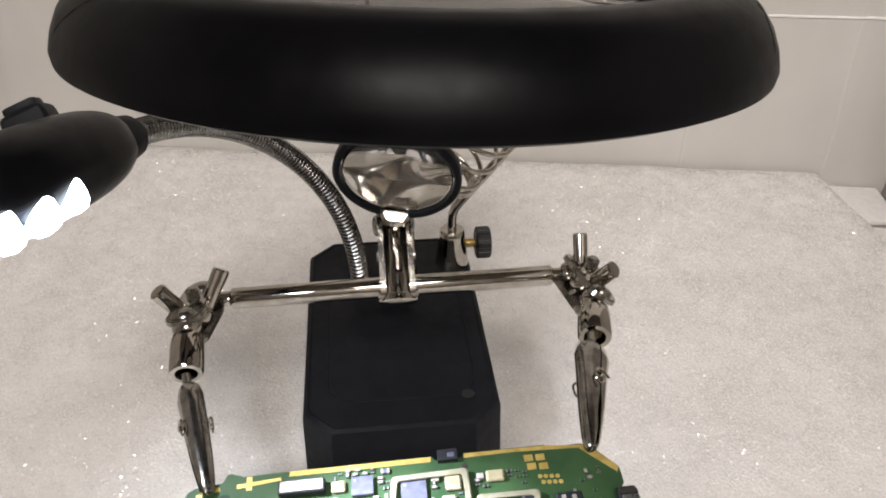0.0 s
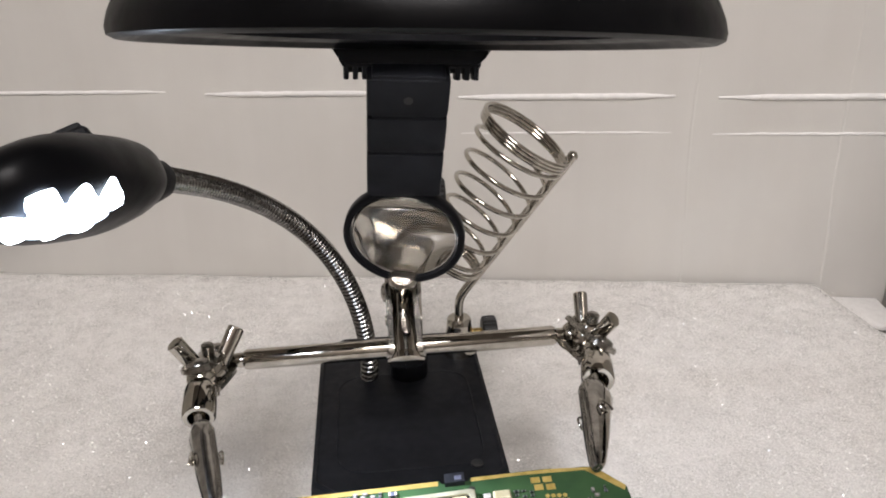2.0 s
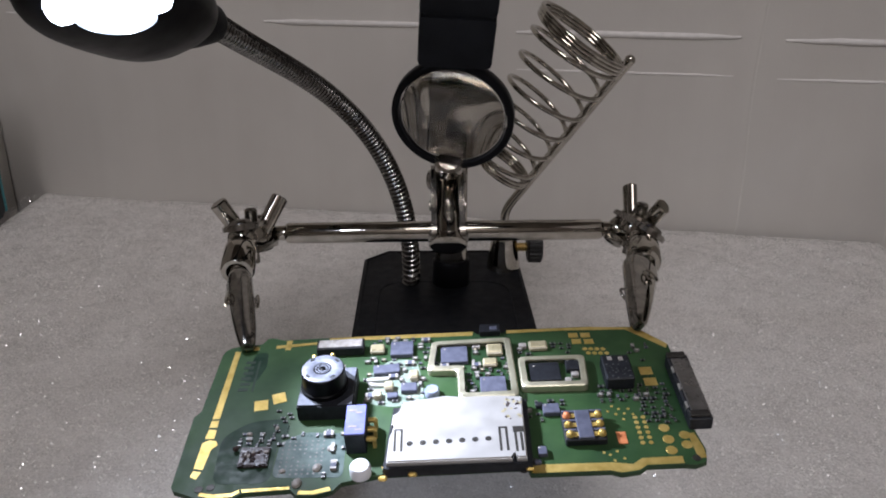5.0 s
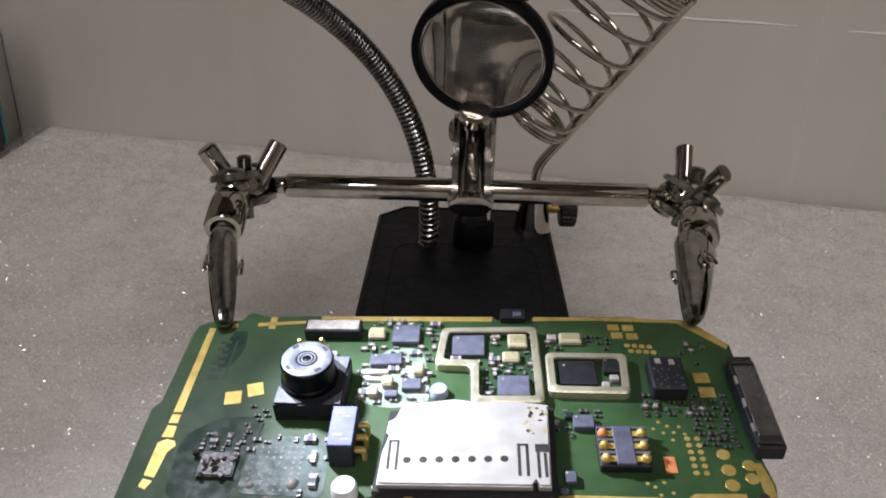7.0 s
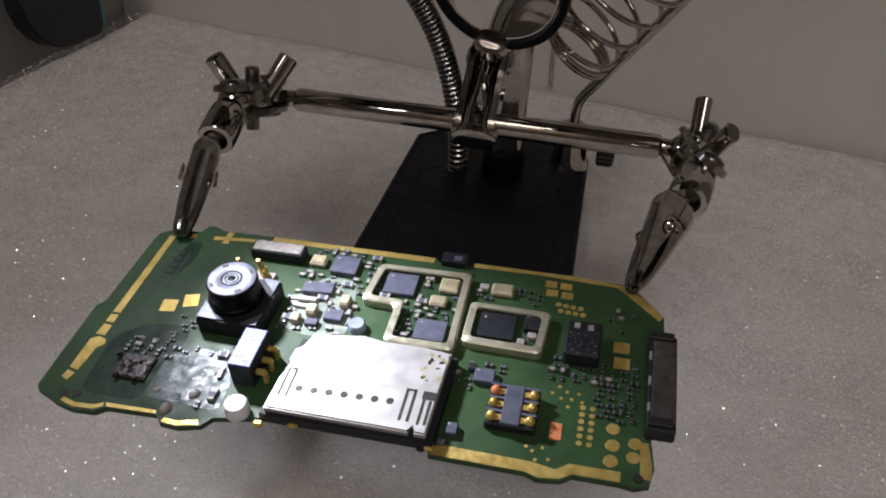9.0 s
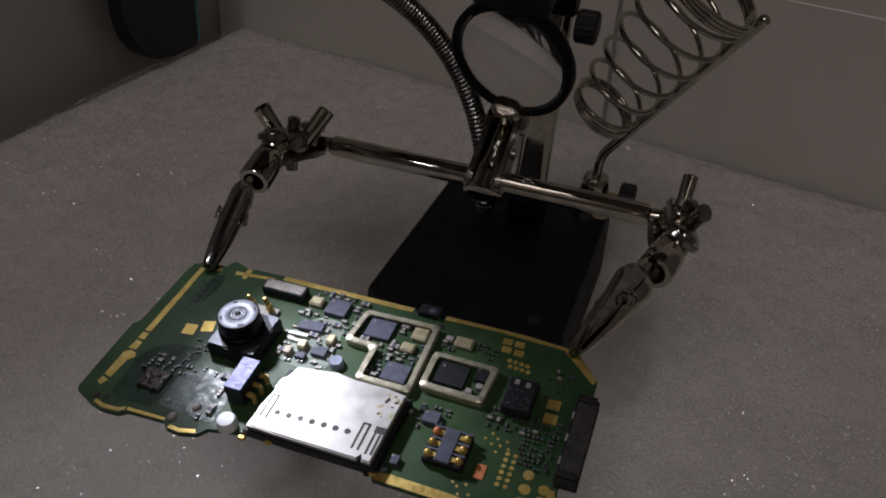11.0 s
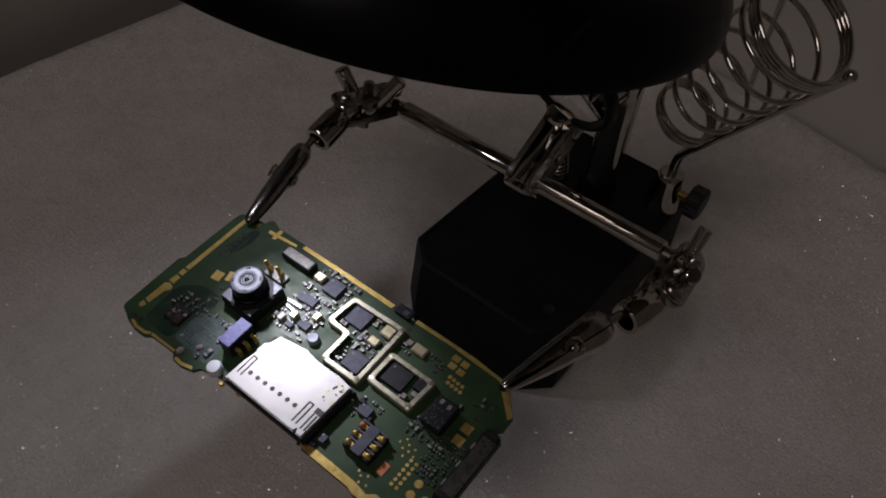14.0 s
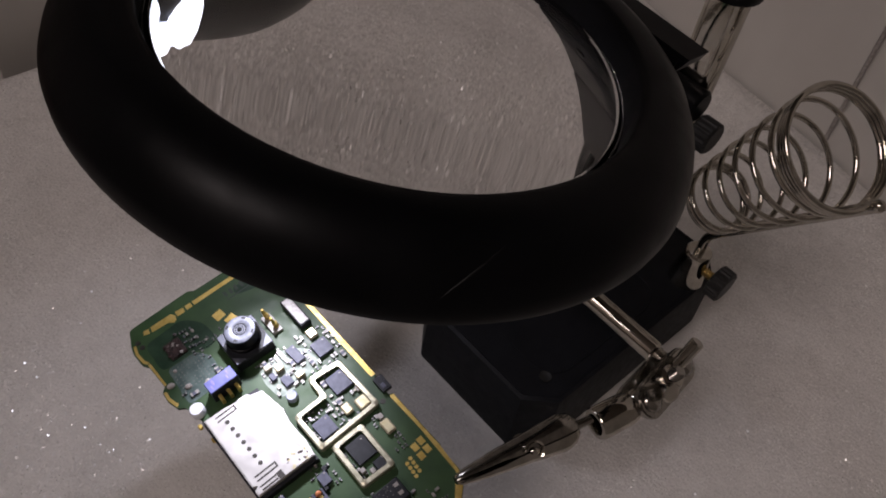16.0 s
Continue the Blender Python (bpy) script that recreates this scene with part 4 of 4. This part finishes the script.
def card_slot():
    strip("slot_body", [(35.4, 1.7), (61.9, 1.7), (62.4, 18.1), (36.8, 17.2)], 0.02, 1.9, CHIP, label="black plastic card slot body", bevel=0.0001)
    cover = strip("slot_cover", [(36.1, 2.3), (58.3, 2.2), (58.4, 3.6), (59.0, 3.6), (59.1, 2.2), (60.9, 2.2), (61.4, 17.8), (57.0, 18.4), (50.4, 17.9), (46.8, 18.9), (38.6, 17.6), (38.2, 14.6), (36.9, 14.2), (36.7, 11.8), (37.5, 11.4), (36.4, 8.2)], 1.7, 3.0, TIN, label="bright tinned card slot cover", bevel=0.00025)
    # No openings are cut: flat dark pieces carry the holes' and slits' shade.
    for i in range(7):
        disc("hole", 40.2 + 2.36 * i, 6.55 + 0.07 * i, 0.60, 2.95, 3.04, DARK_STEEL, cover, seg=16)
    for u, v, w, d in ((37.5, 7.4, 0.42, 5.2), (38.7, 7.4, 0.42, 5.4), (38.1, 10.1, 1.6, 0.4), (56.5, 6.8, 0.45, 5.8), (57.7, 6.8, 0.45, 5.8), (57.1, 9.6, 1.6, 0.4), (59.3, 5.9, 0.45, 4.6), (60.3, 5.9, 0.45, 4.4), (59.9, 9.0, 2.0, 1.5)):
        strip("slit_shade", rect(u, v, w, d), 2.95, 3.04, DARK_STEEL, cover)
    wear = random.Random(4)
    for _ in range(26):
        u, v, r = 57.4 + 3.4 * wear.random(), 11.6 + 5.8 * wear.random() ** 0.8, wear.uniform(0.15, 0.45)
        spots = [(u + r * wear.uniform(0.5, 1.2) * math.cos(a), v + r * wear.uniform(0.5, 1.2) * math.sin(a)) for a in (2 * math.pi * i / 8 for i in range(8))]
        strip("rust_speck", spots, 2.99, 3.025, PALE_GOLD if wear.random() < 0.7 else BURNT, cover)
    for u, v in ((35.4, 0.9), (40.6, 1.7), (61.4, 1.9)):
        block("solder_tab", u, v, 1.6, 1.1, 0.9, GOLD, bevel=0.3)


card_slot()


def camera_module():
    mod = strip("module_base", [(18.4, 16.8), (29.2, 16.6), (29.4, 27.6), (18.6, 27.8)], 0.02, 3.6, CHIP, label="black square module base", bevel=0.0003)
    for tri_shape in ([(18.6, 17.0), (22.2, 16.9), (18.7, 20.6)], [(18.8, 27.5), (18.7, 24.6), (21.6, 27.6)], [(29.0, 16.8), (29.1, 19.6), (26.4, 16.8)], [(29.2, 27.4), (26.2, 27.5), (29.1, 24.6)]):
        strip("corner_plate", tri_shape, 3.55, 3.75, FACE_METAL, mod)
    bm = lathe(B(), [(4.6, 3.5), (4.6, 4.4), (4.25, 4.6), (4.25, 7.7), (4.05, 7.9), (0, 7.9)], at(23.4, 22.4), 48)
    barrel = part("barrel", bm, SATIN, mod, "round black lens barrel", 40)
    part("face_ring", lathe(B(), [(4.0, 7.85), (4.0, 8.02), (3.8, 8.12), (1.9, 8.12), (1.75, 8.0), (1.75, 7.85)], at(23.4, 22.4), 48), FACE_METAL, barrel, "brushed silver face ring", 40)
    for r in (1.45, 0.95):
        part("inner_ring", lathe(B(), [(r, 7.9), (r, 8.08), (r - 0.22, 8.08), (r - 0.22, 7.9)], at(23.4, 22.4), 32, close=True), FACE_METAL, barrel)
    part("pupil", lathe(B(), [(0.6, 7.85), (0.5, 7.96), (0, 7.98)], at(23.4, 22.4), 24), SATIN, barrel, smooth=60)
    for a in (40, 130, 220, 310):
        c, s = math.cos(radians(a)), math.sin(radians(a))
        block("notch", 23.4 + 3.4 * c, 22.4 + 3.4 * s, 1.1, 0.6, 8.18, CHIP, low=7.9, turn=a + 90, bevel=0, parent=barrel)


camera_module()


def relay():
    body = block("switch_body", 30.3, 11.3, 3.8, 7.8, 4.7, CHIP, "black switch body", bevel=0.2)
    block("switch_top", 30.3, 11.3, 3.7, 7.7, 5.0, LILAC, "lilac-white switch top", low=4.68, bevel=0.1, parent=body)
    for u, v, w, d in ((29.6, 13.6, 1.4, 0.5), (30.8, 13.0, 1.1, 0.4), (29.8, 9.4, 1.6, 0.5), (30.9, 8.6, 1.2, 0.4)):
        strip("print_bar", rect(u, v, w, d), 4.99, 5.04, PURPLE, body)
    for v in (9.0, 11.4, 13.8):
        block("pin", 32.9, v, 1.5, 0.9, 2.6, GOLD, low=1.8, parent=body)
        block("pin_foot", 33.6, v, 0.7, 0.9, 2.2, GOLD, low=0.02, parent=body)
    part("button", lathe(B(), [(1.9, 0.02), (1.9, 1.8), (1.6, 2.3), (0.8, 2.4), (0, 2.4)], at(31.4, 2.6), 24), WHITE_PLASTIC, board, "round white button", 50)


relay()


def inset(outline, d):
    """Move each side of a simple outline inwards by d."""
    n, out = len(outline), []
    for i in range(n):
        a, b, c = (Vector(outline[k % n]) for k in (i - 1, i, i + 1))
        e, f = (b - a).normalized(), (c - b).normalized()
        ne, nf = Vector((-e.y, e.x)), Vector((-f.y, f.x))
        k = d / (1 + ne.dot(nf))
        out.append(tuple(b + (ne + nf) * k))
    return out


def rounded(outline, r, k=4):
    n, out = len(outline), []
    for i in range(n):
        a, b, c = (Vector(outline[j % n]) for j in (i - 1, i, i + 1))
        e, f = (a - b).normalized(), (c - b).normalized()
        for j in range(k + 1):
            s = j / k
            out.append(tuple((1 - s) ** 2 * (b + e * r) + 2 * s * (1 - s) * b + s * s * (b + f * r)))
    return out


def shield(outline, height, label):
    outer, mid, inner = rounded(outline, 1.2), rounded(inset(outline, 0.25), 1.1), rounded(inset(outline, 1.25), 0.8)
    bm = B()
    rings = [[bm.verts.new(MM @ Vector((x, y, h))) for x, y in o] for o, h in ((outer, 0.02), (outer, height - 0.25), (mid, height), (inner, height), (rounded(inset(outline, 1.35), 0.8), height - 0.3), (rounded(inset(outline, 1.0), 0.8), height - 0.35), (rounded(inset(outline, 0.6), 0.8), 0.02))]
    n = len(outer)
    for a, b in zip(rings, rings[1:] + rings[:1]):
        for i in range(n):
            bm.faces.new((a[i], a[(i + 1) % n], b[(i + 1) % n], b[i]))
    return part("shield_frame", bm, NICKEL_RIM, board, label, 40)


shield([(43.2, 28.0), (49.4, 27.8), (49.4, 19.5), (61.2, 19.6), (60.9, 37.8), (44.2, 37.4)], 1.7, "pale metal shield frame with its lid removed")
shield([(61.9, 21.9), (75.0, 21.6), (75.6, 31.0), (61.9, 31.2)], 1.7, "small pale metal shield frame with its lid removed")

for u, v, w, d, h, mat, turn in ((48.9, 33.8, 5.6, 5.2, 0.9, CHIP_BLUE_SHEEN, 0), (56.4, 24.0, 5.2, 4.6, 0.9, CHIP_BLUE_SHEEN, 0), (67.0, 27.0, 6.2, 5.4, 1.0, CHIP, 0), (72.9, 28.7, 3.0, 3.4, 1.2, CHIP, 0),
                                 (37.9, 36.4, 4.8, 4.4, 1.1, CHIP_BLUE_SHEEN, 0), (34.9, 30.0, 5.4, 2.6, 1.0, CHIP_BLUE_SHEEN, 4), (66.9, 16.2, 3.2, 2.6, 1.1, CHIP_BLUE_SHEEN, 0), (39.6, 24.2, 3.2, 2.4, 1.0, CHIP_BLUE_SHEEN, 0), (64.0, 5.6, 1.6, 2.0, 1.0, CHIP_BLUE_SHEEN, 0)):
    chip = block("chip", u, v, w, d, h, mat, turn=turn)
    disc("dot_mark", u - w * 0.34, v + d * 0.3, 0.22, h - 0.01, h + 0.03, CERAMIC, chip, seg=10)
for u, v, w, d, h, mat in ((57.4, 34.9, 3.4, 3.2, 1.1, CREAM), (56.2, 30.9, 3.0, 2.3, 1.0, CREAM), (32.7, 36.8, 3.0, 2.5, 1.1, CREAM), (66.6, 35.6, 3.9, 2.5, 1.1, CREAM), (40.6, 27.6, 1.8, 2.4, 1.4, CREAM), (35.6, 24.6, 1.8, 2.2, 1.4, CREAM)):
    lid = block("crystal", u, v, w, d, h, mat, "cream crystal can", bevel=0.25)
    block("crystal_lid", u, v, w * 0.84, d * 0.8, h + 0.12, PALE_GOLD, low=h - 0.05, parent=lid, bevel=0.1)
for u, v, w, d, h, mat in ((36.4, 22.0, 2.2, 1.5, 1.0, CHIP_BLUE_SHEEN), (33.4, 22.4, 1.5, 1.9, 1.3, CREAM), (73.0, 26.0, 1.5, 1.2, 1.0, CERAMIC), (71.4, 24.2, 1.3, 1.3, 1.1, CERAMIC), (62.9, 3.2, 1.2, 1.0, 0.8, CHIP_BLUE_SHEEN), (63.4, 35.8, 1.6, 1.3, 1.0, CERAMIC), (64.8, 17.6, 1.4, 1.1, 1.0, CHIP), (69.0, 15.2, 1.1, 1.2, 0.9, CHIP), (53.6, 36.2, 1.7, 0.9, 0.9, CERAMIC)):
    block("small_chip", u, v, w, d, h, mat, bevel=0.15)
block("foil_label", 33.2, 27.2, 4.6, 0.9, 0.75, TIN, "shiny torn foil strip", turn=3)
block("foil_label", 33.6, 25.6, 3.8, 0.8, 0.70, TIN, "shiny torn foil strip", turn=-2)
block("connector", 24.9, 37.2, 10.0, 3.2, 2.3, CHIP, "grey-topped flat connector", bevel=0.2)
block("connector_top", 24.9, 37.2, 9.2, 2.5, 2.42, CERAMIC, low=2.25, bevel=0.1)
for u, v in ((20.9, 31.0), (24.6, 31.3)):
    pin = part("spring_pin", lathe(B(), [(0.75, 0.02), (0.75, 2.6), (0.5, 2.8), (0.45, 4.6), (0.3, 5.0), (0, 5.05)], MM @ pose(u, v, 0, 8, -6, 0), 16), GOLD, board, "gold spring contact", 40)
block("pin_base", 23.0, 30.6, 6.6, 2.8, 0.9, CERAMIC)
part("round_capacitor", lathe(B(), [(1.5, 0.02), (1.5, 1.1), (1.25, 1.5), (0.9, 1.5), (0, 1.4)], at(44.2, 22.6), 20), painted("blue_grey_plastic", (0.20, 0.23, 0.33), (0.30, 0.33, 0.43), (0.3, 0.5), 600.0), board, "small round blue-grey capacitor", 40)
block("black_module", 81.2, 25.2, 5.6, 7.4, 3.0, CHIP, "scuffed black block", bevel=0.3)
for u, v in ((80.0, 27.6), (82.2, 27.4)):
    block("scuff", u, v, 0.9, 1.2, 3.06, CERAMIC, low=2.95, bevel=0)


def sim_contacts():
    body = block("contact_block", 72.2, 10.6, 7.6, 7.2, 1.6, CHIP, "black battery contact block", bevel=0.2)
    block("contact_bridge", 72.2, 10.6, 2.8, 7.2, 2.2, CHIP_BLUE_SHEEN, low=1.55, parent=body)
    for i in range(3):
        block("rib", 72.2, 8.1 + 2.4 * i + 1.2, 7.4, 0.5, 2.0, CHIP_BLUE_SHEEN, low=1.55, parent=body, bevel=0.05)
        for s in (-1, 1):
            metal = ORANGE if s < 0 and i == 2 else GOLD
            block("tongue", 72.2 + s * 2.1, 8.2 + 2.4 * i, 1.5, 1.0, 1.95, GOLD, low=1.6, parent=body, bevel=0.08)
            bm = lathe(B(), [(0.72, 1.6), (0.78, 1.9), (0.62, 2.4), (0.3, 2.7), (0, 2.75)], at(72.2 + s * 2.9, 8.2 + 2.4 * i), 16)
            part("contact", bm, metal, body, "sprung gold contact" if metal is GOLD else "copper-coloured contact", 50)


sim_contacts()


def edge_socket():
    body = block("socket_shell", 93.6, 19.0, 4.2, 18.6, 2.8, CHIP, "dark metal edge socket", bevel=0.25)
    block("socket_top", 93.8, 19.0, 3.4, 15.6, 2.95, painted("socket_metal", (0.20, 0.195, 0.19), (0.34, 0.33, 0.32), (0.22, 0.40), 300.0, 0.9), "dull grey metal socket top", low=2.75, parent=body, bevel=0.1)
    for v in (11.0, 27.8):
        block("socket_ear", 93.4, v, 3.6, 1.5, 3.3, DARK_STEEL, low=0.5, parent=body)
    for v in (13.5, 18.5, 23.5):
        block("latch", 91.7, v, 0.4, 1.6, 3.05, TIN, low=1.6, parent=body, bevel=0)


edge_socket()
part("edge_switch", box(B(), at(56.8, 41.6, 0.6), (4.4, 2.6, 1.4)), CHIP, board, "black edge switch")
block("switch_tab", 57.6, 41.4, 1.6, 1.2, 1.5, CHIP_BLUE_SHEEN, low=1.2)

# burnt corner and old flux
strip("burnt_chip", rect(11.6, 7.4, 5.4, 4.6), 0.02, 0.8, BURNT, label="burnt dark chip", bevel=0.0002)
strip("flux_stain", rounded([(15.4, 2.6), (28.2, 2.0), (28.0, 12.8), (20.0, 13.6), (15.8, 11.0)], 1.5), 0.004, 0.05, painted("flux", (0.03, 0.055, 0.05), (0.10, 0.14, 0.13), (0.25, 0.6), 260.0, bump=0.5, bump_scale=500.0, Specular_IOR_Level=0.3), label="dull flux residue")


DARK_PATCH = painted("dark_patch", (0.009, 0.026, 0.014), (0.022, 0.050, 0.028), (0.34, 0.6), 180.0, bump=0.35, bump_scale=600.0, Specular_IOR_Level=0.2)
# Flux stain, with the lamp beam's falloff painted into its dark colour.
strip("dark_patch", rounded([(5.0, 1.6), (15.2, 1.4), (15.4, 11.4), (17.6, 14.0), (16.0, 17.6), (9.0, 17.0), (4.4, 13.0)], 2.2), 0.004, 0.03, DARK_PATCH, label="dark flux stain with the lamp's falloff shade painted in")
strip("dark_patch", rounded([(5.2, 29.0), (8.0, 28.4), (9.6, 33.0), (9.2, 38.2), (6.6, 38.0)], 1.2), 0.004, 0.03, DARK_PATCH)
CRUST = painted("flux_crust", (0.09, 0.135, 0.10), (0.24, 0.285, 0.24), (0.4, 0.7), 420.0, bump=0.5, bump_scale=700.0)
strip("flux_crust", rounded([(31.4, 20.6), (36.2, 19.4), (42.6, 20.2), (42.4, 26.0), (41.0, 33.4), (35.4, 33.8), (31.2, 29.0)], 1.8), 0.004, 0.04, CRUST, label="pale flux crust")
PAD_TIN = painted("dull_pad", (0.09, 0.09, 0.085), (0.22, 0.22, 0.21), (0.4, 0.6), 1500.0, 0.5)
# bare solder pads where a chip was lifted off
for i in range(8):
    for j in range(9):
        if 1 < i < 6 and 2 < j < 6 and (i + j) % 3:
            continue
        disc("solder_pad", 16.6 + 1.05 * i, 3.2 + 1.0 * j, 0.20, 0.03, 0.09, PAD_TIN, seg=8)


# beads of solder and crumbs of burnt flux
bits = random.Random(21)
for u, v, w in ((25.6, 9.0, 0.9), (23.4, 4.4, 1.0), (17.2, 4.0, 0.6), (20.2, 1.0, 1.1), (14.6, 15.0, 0.5), (9.6, 13.6, 0.6), (12.2, 13.4, 0.6), (28.2, 14.4, 0.5)):
    bead = lathe(B(), [(w, 0.02), (w * 0.92, w * 0.35), (w * 0.6, w * 0.65), (0, w * 0.75)], at(u, v, 0, bits.uniform(0, 90)) @ Matrix.Diagonal((1.0, bits.uniform(0.6, 1.0), 1, 1)), 14)
    part("solder_bead", bead, CERAMIC, board, smooth=60)
for _ in range(22):
    u, v, w = 11.4 + bits.gauss(0, 1.4), 7.2 + bits.gauss(0, 1.3), bits.uniform(0.35, 0.90)
    crumb = box(B(), MM @ pose(u, v, 0.70, bits.uniform(-25, 25), bits.uniform(-25, 25), bits.uniform(0, 90)), (w, w * bits.uniform(0.5, 1), w * 0.7))
    part("burnt_crumb", crumb, BURNT if bits.random() < 0.8 else CERAMIC, board)
for _ in range(26):
    u, v, w = 81.2 + bits.uniform(-2.3, 2.3), 25.0 + bits.uniform(-3.2, 1.8), bits.uniform(0.06, 0.22)
    strip("scuff", [(u + w * bits.uniform(0.5, 1.3) * math.cos(k), v + w * bits.uniform(0.5, 1.3) * math.sin(k)) for k in (i * math.pi / 3 for i in range(6))], 2.97, 3.01, PAD_TIN)


# small passive parts, in rows and clusters
def chip_mesh(name, w, d, h, mat_body, mat_end):
    bm = B()
    for x, width, mat_i in ((-w * 0.38, w * 0.26, 1), (0.0, w * 0.5, 0), (w * 0.38, w * 0.26, 1)):
        before = set(bm.faces)
        box(bm, pose(x, 0, h / 2 + 0.02), (width, d * (1.0 if mat_i else 0.94), h * (1.0 if mat_i else 0.95)))
        for f in bm.faces:
            if f not in before:
                f.material_index = mat_i
    me = finish(bm, name, mat_body)
    me.materials.append(mat_end)
    return me


KINDS = [chip_mesh("resistor", 1.2, 0.65, 0.4, CHIP, SOLDER), chip_mesh("capacitor", 1.15, 0.65, 0.6, CERAMIC, SOLDER), chip_mesh("capacitor", 0.95, 0.5, 0.5, CREAM, SOLDER),
         chip_mesh("resistor", 0.85, 0.45, 0.35, CHIP_BLUE_SHEEN, SOLDER), chip_mesh("filter", 1.8, 1.1, 0.7, CHIP_BLUE_SHEEN, CERAMIC), chip_mesh("resistor", 0.85, 0.45, 0.35, CHIP, PAD_TIN)]


def passive(u, v, kind, turn):
    ob = hang(new(KINDS[kind].name.split(".")[0], KINDS[kind]), board)
    ob.matrix_basis = at(u, v, 0.02, turn)


ZONES = [(30.5, 20.4, 43.0, 34.0, 34), (44.6, 29.2, 60.0, 36.8, 12), (50.6, 20.8, 60.0, 30.0, 16), (63.6, 23.0, 74.6, 25.0, 5), (69.4, 33.4, 73.0, 37.2, 7), (62.6, 33.4, 65.0, 37.0, 3),
         (76.6, 17.6, 90.0, 22.8, 30), (84.4, 12.0, 90.0, 22.0, 22), (77.6, 18.8, 86.0, 21.8, 14), (24.6, 2.6, 28.0, 12.8, 7), (16.0, 12.2, 28.0, 13.6, 6), (8.0, 10.2, 17.0, 14.0, 14), (13.6, 15.0, 17.6, 19.6, 6), (31.6, 38.8, 41.0, 40.4, 8),
         (62.8, 13.0, 65.6, 19.0, 5), (66.6, 17.8, 70.0, 19.4, 3), (83.0, 29.6, 90.0, 36.0, 7), (41.4, 35.0, 43.6, 40.0, 5), (53.0, 26.6, 56.0, 32.0, 5)]
KEEP_OUT = [(46.0, 30.9, 51.8, 36.5), (53.6, 21.6, 59.2, 26.4), (55.6, 33.2, 59.2, 36.6), (54.6, 29.6, 57.8, 32.2), (35.4, 34.1, 40.4, 38.7), (32.0, 28.6, 37.8, 31.4), (65.2, 14.8, 68.6, 17.6), (37.9, 22.9, 41.3, 25.5),
            (43.0, 20.8, 46.2, 24.0), (64.5, 34.2, 68.7, 37.0), (78.3, 21.4, 84.2, 29.0), (39.6, 26.3, 41.6, 28.9), (34.6, 23.4, 36.6, 25.8), (86.0, 22.2, 89.0, 28.2), (30.0, 15.0, 34.4, 20.0), (30.9, 35.4, 34.3, 38.2), (29.4, 1.0, 34.0, 5.4), (63.9, 24.2, 70.2, 29.8)]
rng = random.Random(11)
placed = []
for u0, v0, u1, v1, count in ZONES:
    tries = 0
    while count and tries < 400:
        tries += 1
        u, v = rng.uniform(u0, u1), rng.uniform(v0, v1)
        u, v = round(u / 0.55) * 0.55, round(v / 0.5) * 0.5
        if any(a - 0.5 < u < c + 0.5 and b - 0.4 < v < d + 0.4 for a, b, c, d in KEEP_OUT) or any(abs(u - p) < 1.35 and abs(v - q) < 0.95 for p, q in placed):
            continue
        placed.append((u, v))
        # Darker kinds outside the lamp's beam: its falloff is put into their colour.
        passive(u, v, rng.choice((0, 0, 1, 1, 2, 3, 3, 4) if 18 < u < 62 else (0, 5, 5, 5, 5, 3, 1)), rng.choice((0, 0, 90)))
        count -= 1
